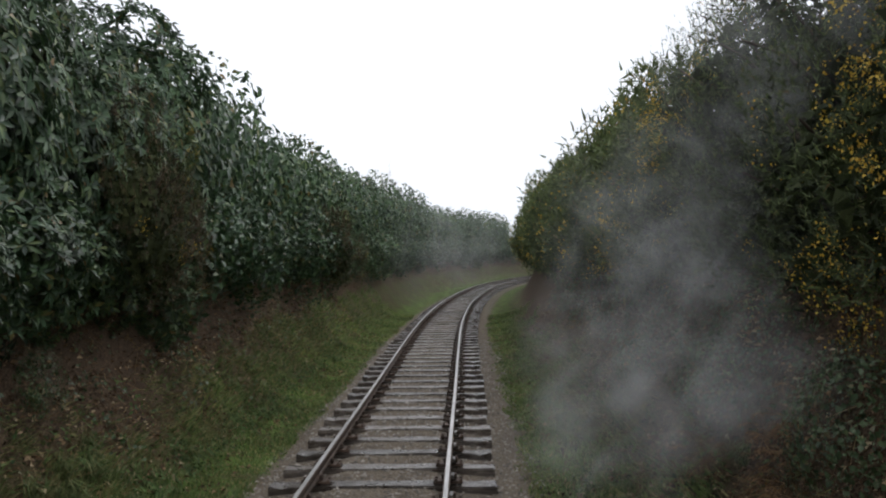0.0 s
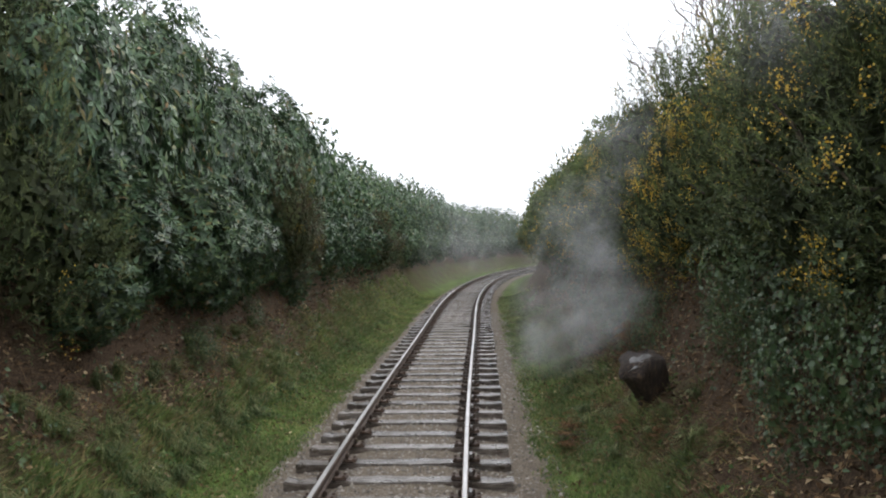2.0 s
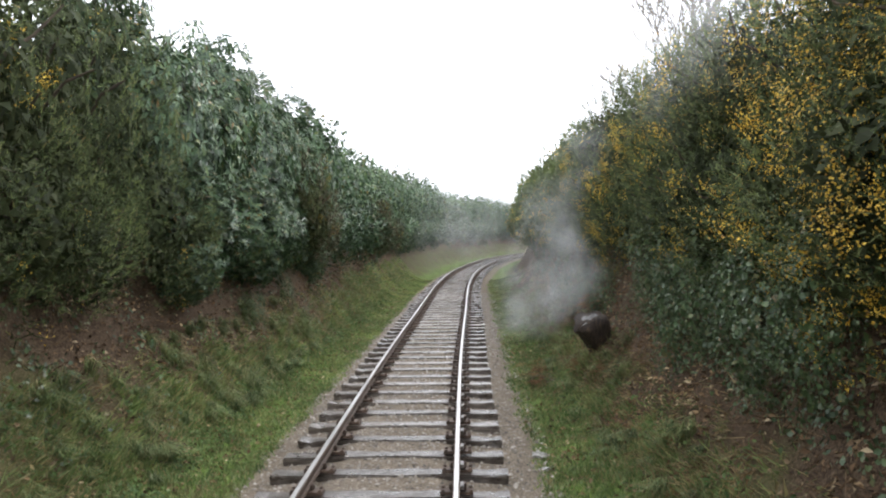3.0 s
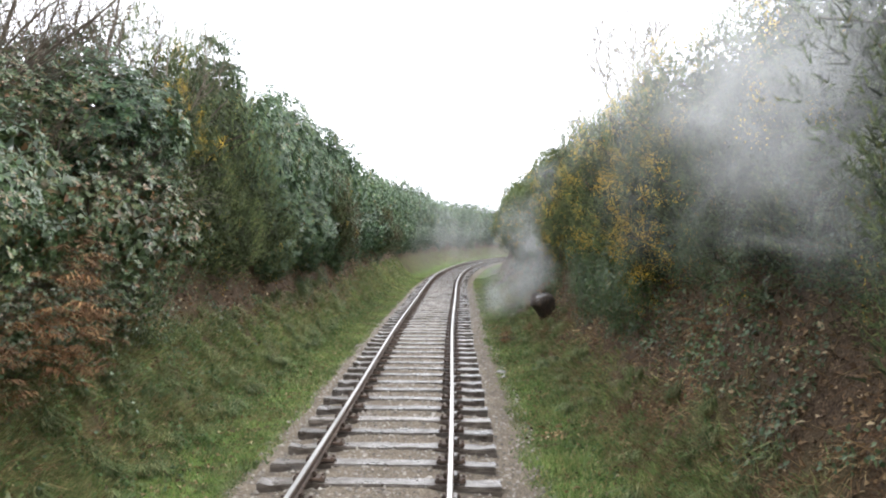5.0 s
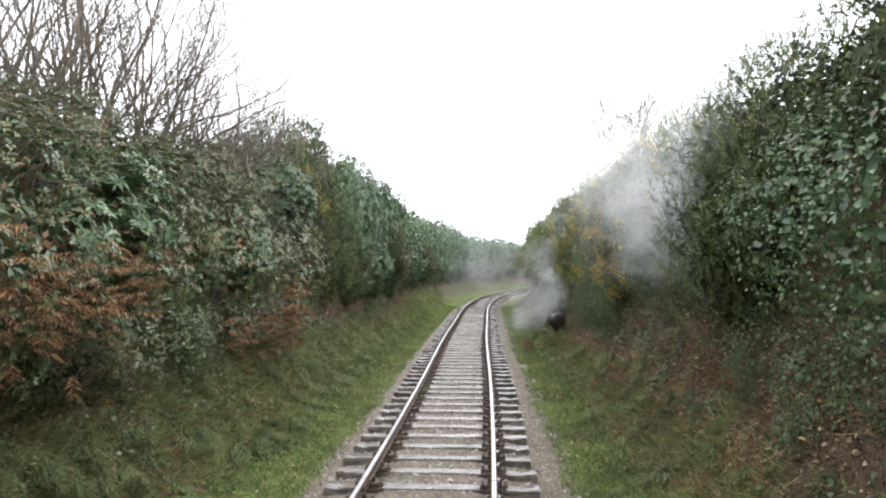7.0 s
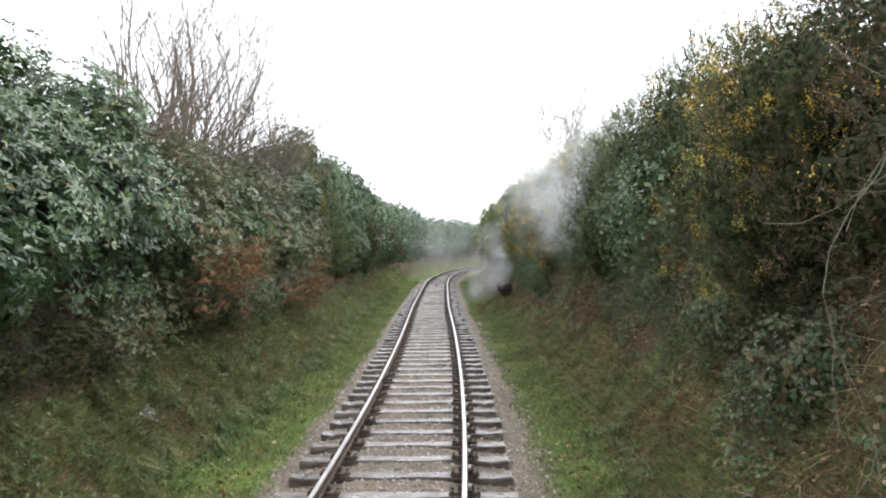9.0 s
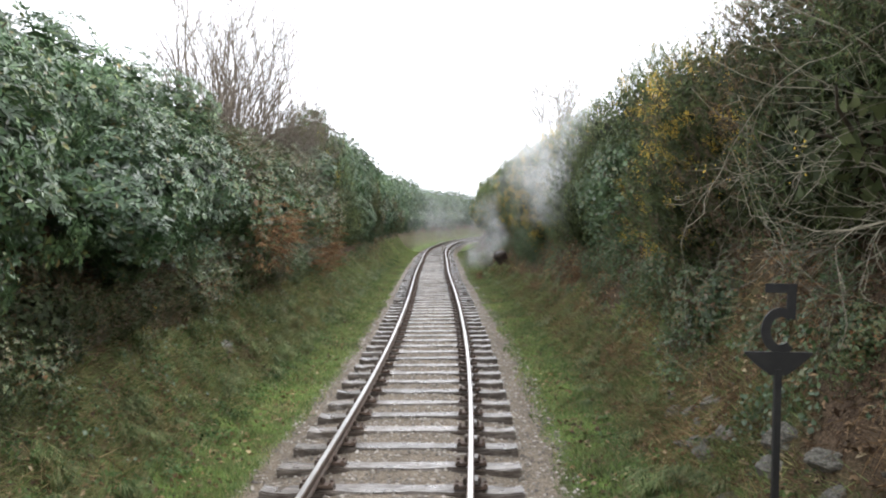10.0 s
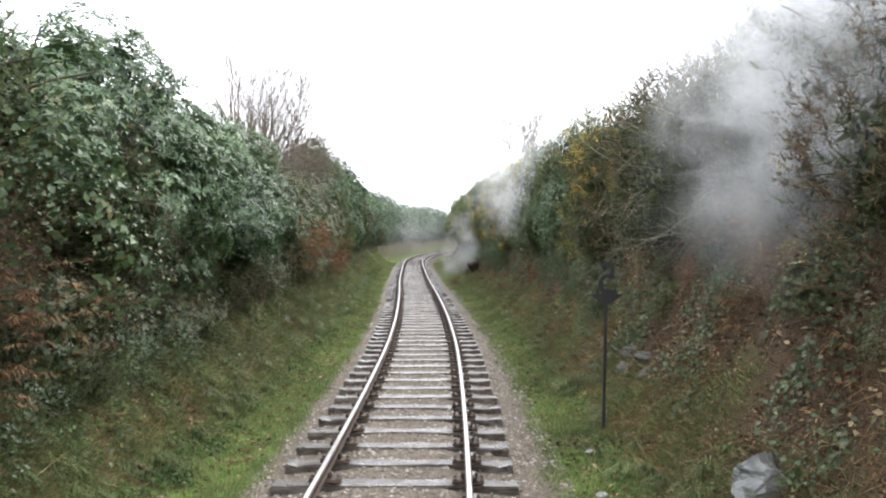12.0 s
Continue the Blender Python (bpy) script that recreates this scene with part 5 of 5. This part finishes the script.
def build_sign():
    """A cut-out 5 on a bracket and post, turned away: its back is seen."""
    ob = tagged(new("speed_sign"), "black cut-out numeral 5 speed sign on a thin post, back view", "sign")
    ob.matrix_basis = place(-28.45, 2.61, 0.06, 0, (1, 1, 1), 1.0)
    bm = bmesh.new()
    box(bm, -0.02, 0.02, -0.02, 0.02, -0.3, 1.64, 0.004)
    part("post", bm, BLACK_IRON, ob)
    bm = bmesh.new()
    outline = [(-0.2, 1.74), (-0.2, 1.725), (-0.13, 1.66), (-0.05, 1.6), (0.05, 1.6), (0.13, 1.66), (0.2, 1.725), (0.2, 1.74)]
    front = [bm.verts.new((x, -0.012, z)) for x, z in outline]
    back = [bm.verts.new((x, 0.012, z)) for x, z in outline]
    bm.faces.new(front)
    bm.faces.new(back[::-1])
    for i in range(len(outline)):
        j = (i + 1) % len(outline)
        bm.faces.new((front[i], back[i], back[j], front[j]))
    bmesh.ops.recalc_face_normals(bm, faces=bm.faces[:])
    part("bracket", bm, BLACK_IRON, ob)
    bowl = [(-0.012 + 0.09 * math.cos(a), 1.868 + 0.112 * math.sin(a)) for a in np.linspace(radians(132), radians(-128), 22)]
    bm = ribbon([(0.085, 2.125), (-0.1, 2.125)], 0.056, 0.014)
    other = ribbon([(-0.074, 2.14), (-0.068, 1.94)], 0.054, 0.0136)
    third = ribbon(bowl, 0.056, 0.0144)
    total = bmesh.new()
    for b in (bm, other, third):
        tmp = bpy.data.meshes.new("tmp")
        b.to_mesh(tmp)
        b.free()
        total.from_mesh(tmp)
        bpy.data.meshes.remove(tmp)
    bmesh.ops.scale(total, vec=(-1, 1, 1), verts=total.verts[:])
    bmesh.ops.reverse_faces(total, faces=total.faces[:])
    part("numeral", total, BLACK_IRON, ob, "black cut-out numeral 5")


build_sign()


# ---- steam that hangs in the cutting ----
def steam_material():
    m, nodes, links, bsdf = material("steam")
    thick = nodes.new("ShaderNodeAttribute")
    thick.attribute_name = "thick"
    n = noise_node(nodes, links, 1.6, 4)
    gap = ramp(nodes, [(0.38, (0.1, 0.1, 0.1)), (0.65, (1, 1, 1))])
    links.new(n.outputs["Fac"], gap.inputs[0])
    k = nodes.new("ShaderNodeMath")
    k.operation = "MULTIPLY"
    links.new(thick.outputs["Fac"], k.inputs[0])
    links.new(gap.outputs[0], k.inputs[1])
    nodes.remove(bsdf)
    white, clear, half, ms = nodes.new("ShaderNodeBsdfDiffuse"), nodes.new("ShaderNodeBsdfTransparent"), nodes.new("ShaderNodeMixShader"), nodes.new("ShaderNodeMixShader")
    back = nodes.new("ShaderNodeBsdfTranslucent")
    for b in (white, back):
        b.inputs["Color"].default_value = (0.96, 0.965, 0.97, 1)
    half.inputs[0].default_value = 0.5
    links.new(white.outputs[0], half.inputs[1])
    links.new(back.outputs[0], half.inputs[2])
    links.new(k.outputs[0], ms.inputs[0])
    links.new(clear.outputs[0], ms.inputs[1])
    links.new(half.outputs[0], ms.inputs[2])
    links.new(ms.outputs[0], nodes["Material Output"].inputs["Surface"])
    return m


STEAM = steam_material()


def steam_cloud(label, spots, seed, radii=(0.3, 0.75)):
    """Drifting steam: many soft-edged wisps, thick in the middle and thinning to nothing."""
    r = np.random.default_rng(seed)
    V, F, T = [], [], []
    for (x, y, z), (sx, sy, sz), count, dense in spots:
        for _ in range(count):
            c = np.array([x, y, z]) + np.clip(r.normal(size=3), -1.6, 1.6) * [sx, sy, sz]
            a = unit(r.normal(size=3))
            b = unit(np.cross(a, r.normal(size=3)))
            rad = r.uniform(*radii)
            n = len(V)
            V.append(c), T.append(dense * r.uniform(0.6, 1.2))
            for k in range(10):
                w = 2 * math.pi * k / 10
                q = rad * r.uniform(0.8, 1.2)
                V.append(c + q * 0.5 * (math.cos(w) * a + math.sin(w) * b)), T.append(T[n] * 0.45)
                V.append(c + q * (math.cos(w) * a + math.sin(w) * b)), T.append(0.0)
            for k in range(10):
                i, j = n + 1 + 2 * k, n + 1 + 2 * ((k + 1) % 10)
                F += [(n, i, j), (i, i + 1, j + 1), (i, j + 1, j)]
    me = mesh_of("steam", np.array(V), np.array(F), STEAM, True)
    at = me.attributes.new("thick", "FLOAT", "POINT")
    at.data.foreach_set("value", np.array(T, np.float32))
    ob = tagged(new("steam", me), label, "steam", kind="stuff")
    return ob


steam_cloud("thin white steam drifting up the gorse bank", [((2.1, 8.8, 1.0), (0.6, 1.2, 0.5), 95, 0.145), ((2.4, 9.0, 2.4), (0.55, 1.2, 0.8), 85, 0.13), ((2.8, 7.4, 3.0), (0.4, 0.8, 1.0), 55, 0.13)], 1, (0.4, 0.9))
steam_cloud("pale wisps of steam hanging before the gorse", [((1.85, -10.8, 3.7), (0.4, 0.9, 0.55), 50, 0.12), ((1.9, -12.2, 3.4), (0.35, 0.5, 0.5), 36, 0.12), ((2.3, -11.3, 4.6), (0.45, 1.0, 0.75), 70, 0.125), ((2.8, -11.8, 5.8), (0.5, 0.9, 0.5), 50, 0.13)], 2, (0.4, 1.0))
steam_cloud("white steam drifting over the tops of the gorse", [((2.7, -1.4, 4.9), (0.5, 0.9, 0.45), 44, 0.12), ((3.1, -1.6, 5.7), (0.6, 0.9, 0.4), 34, 0.12)], 4, (0.4, 1.0))
steam_cloud("thick white steam rolling over the brown bank", [((1.6, -31.4, 3.4), (0.35, 0.5, 0.45), 60, 0.17), ((1.7, -31.3, 4.6), (0.5, 0.6, 0.55), 85, 0.3), ((2.2, -31.4, 5.7), (0.6, 0.7, 0.6), 80, 0.42), ((1.4, -33.0, 4.5), (0.35, 0.7, 0.7), 80, 0.33)], 5, (0.45, 1.0))
steam_cloud("faint haze of steam far down the cutting", [((1.5, 48.0, 2.5), (3.0, 9.0, 1.8), 170, 0.05)], 3, (1.4, 2.8))
scene.cycles.transparent_max_bounces = 64
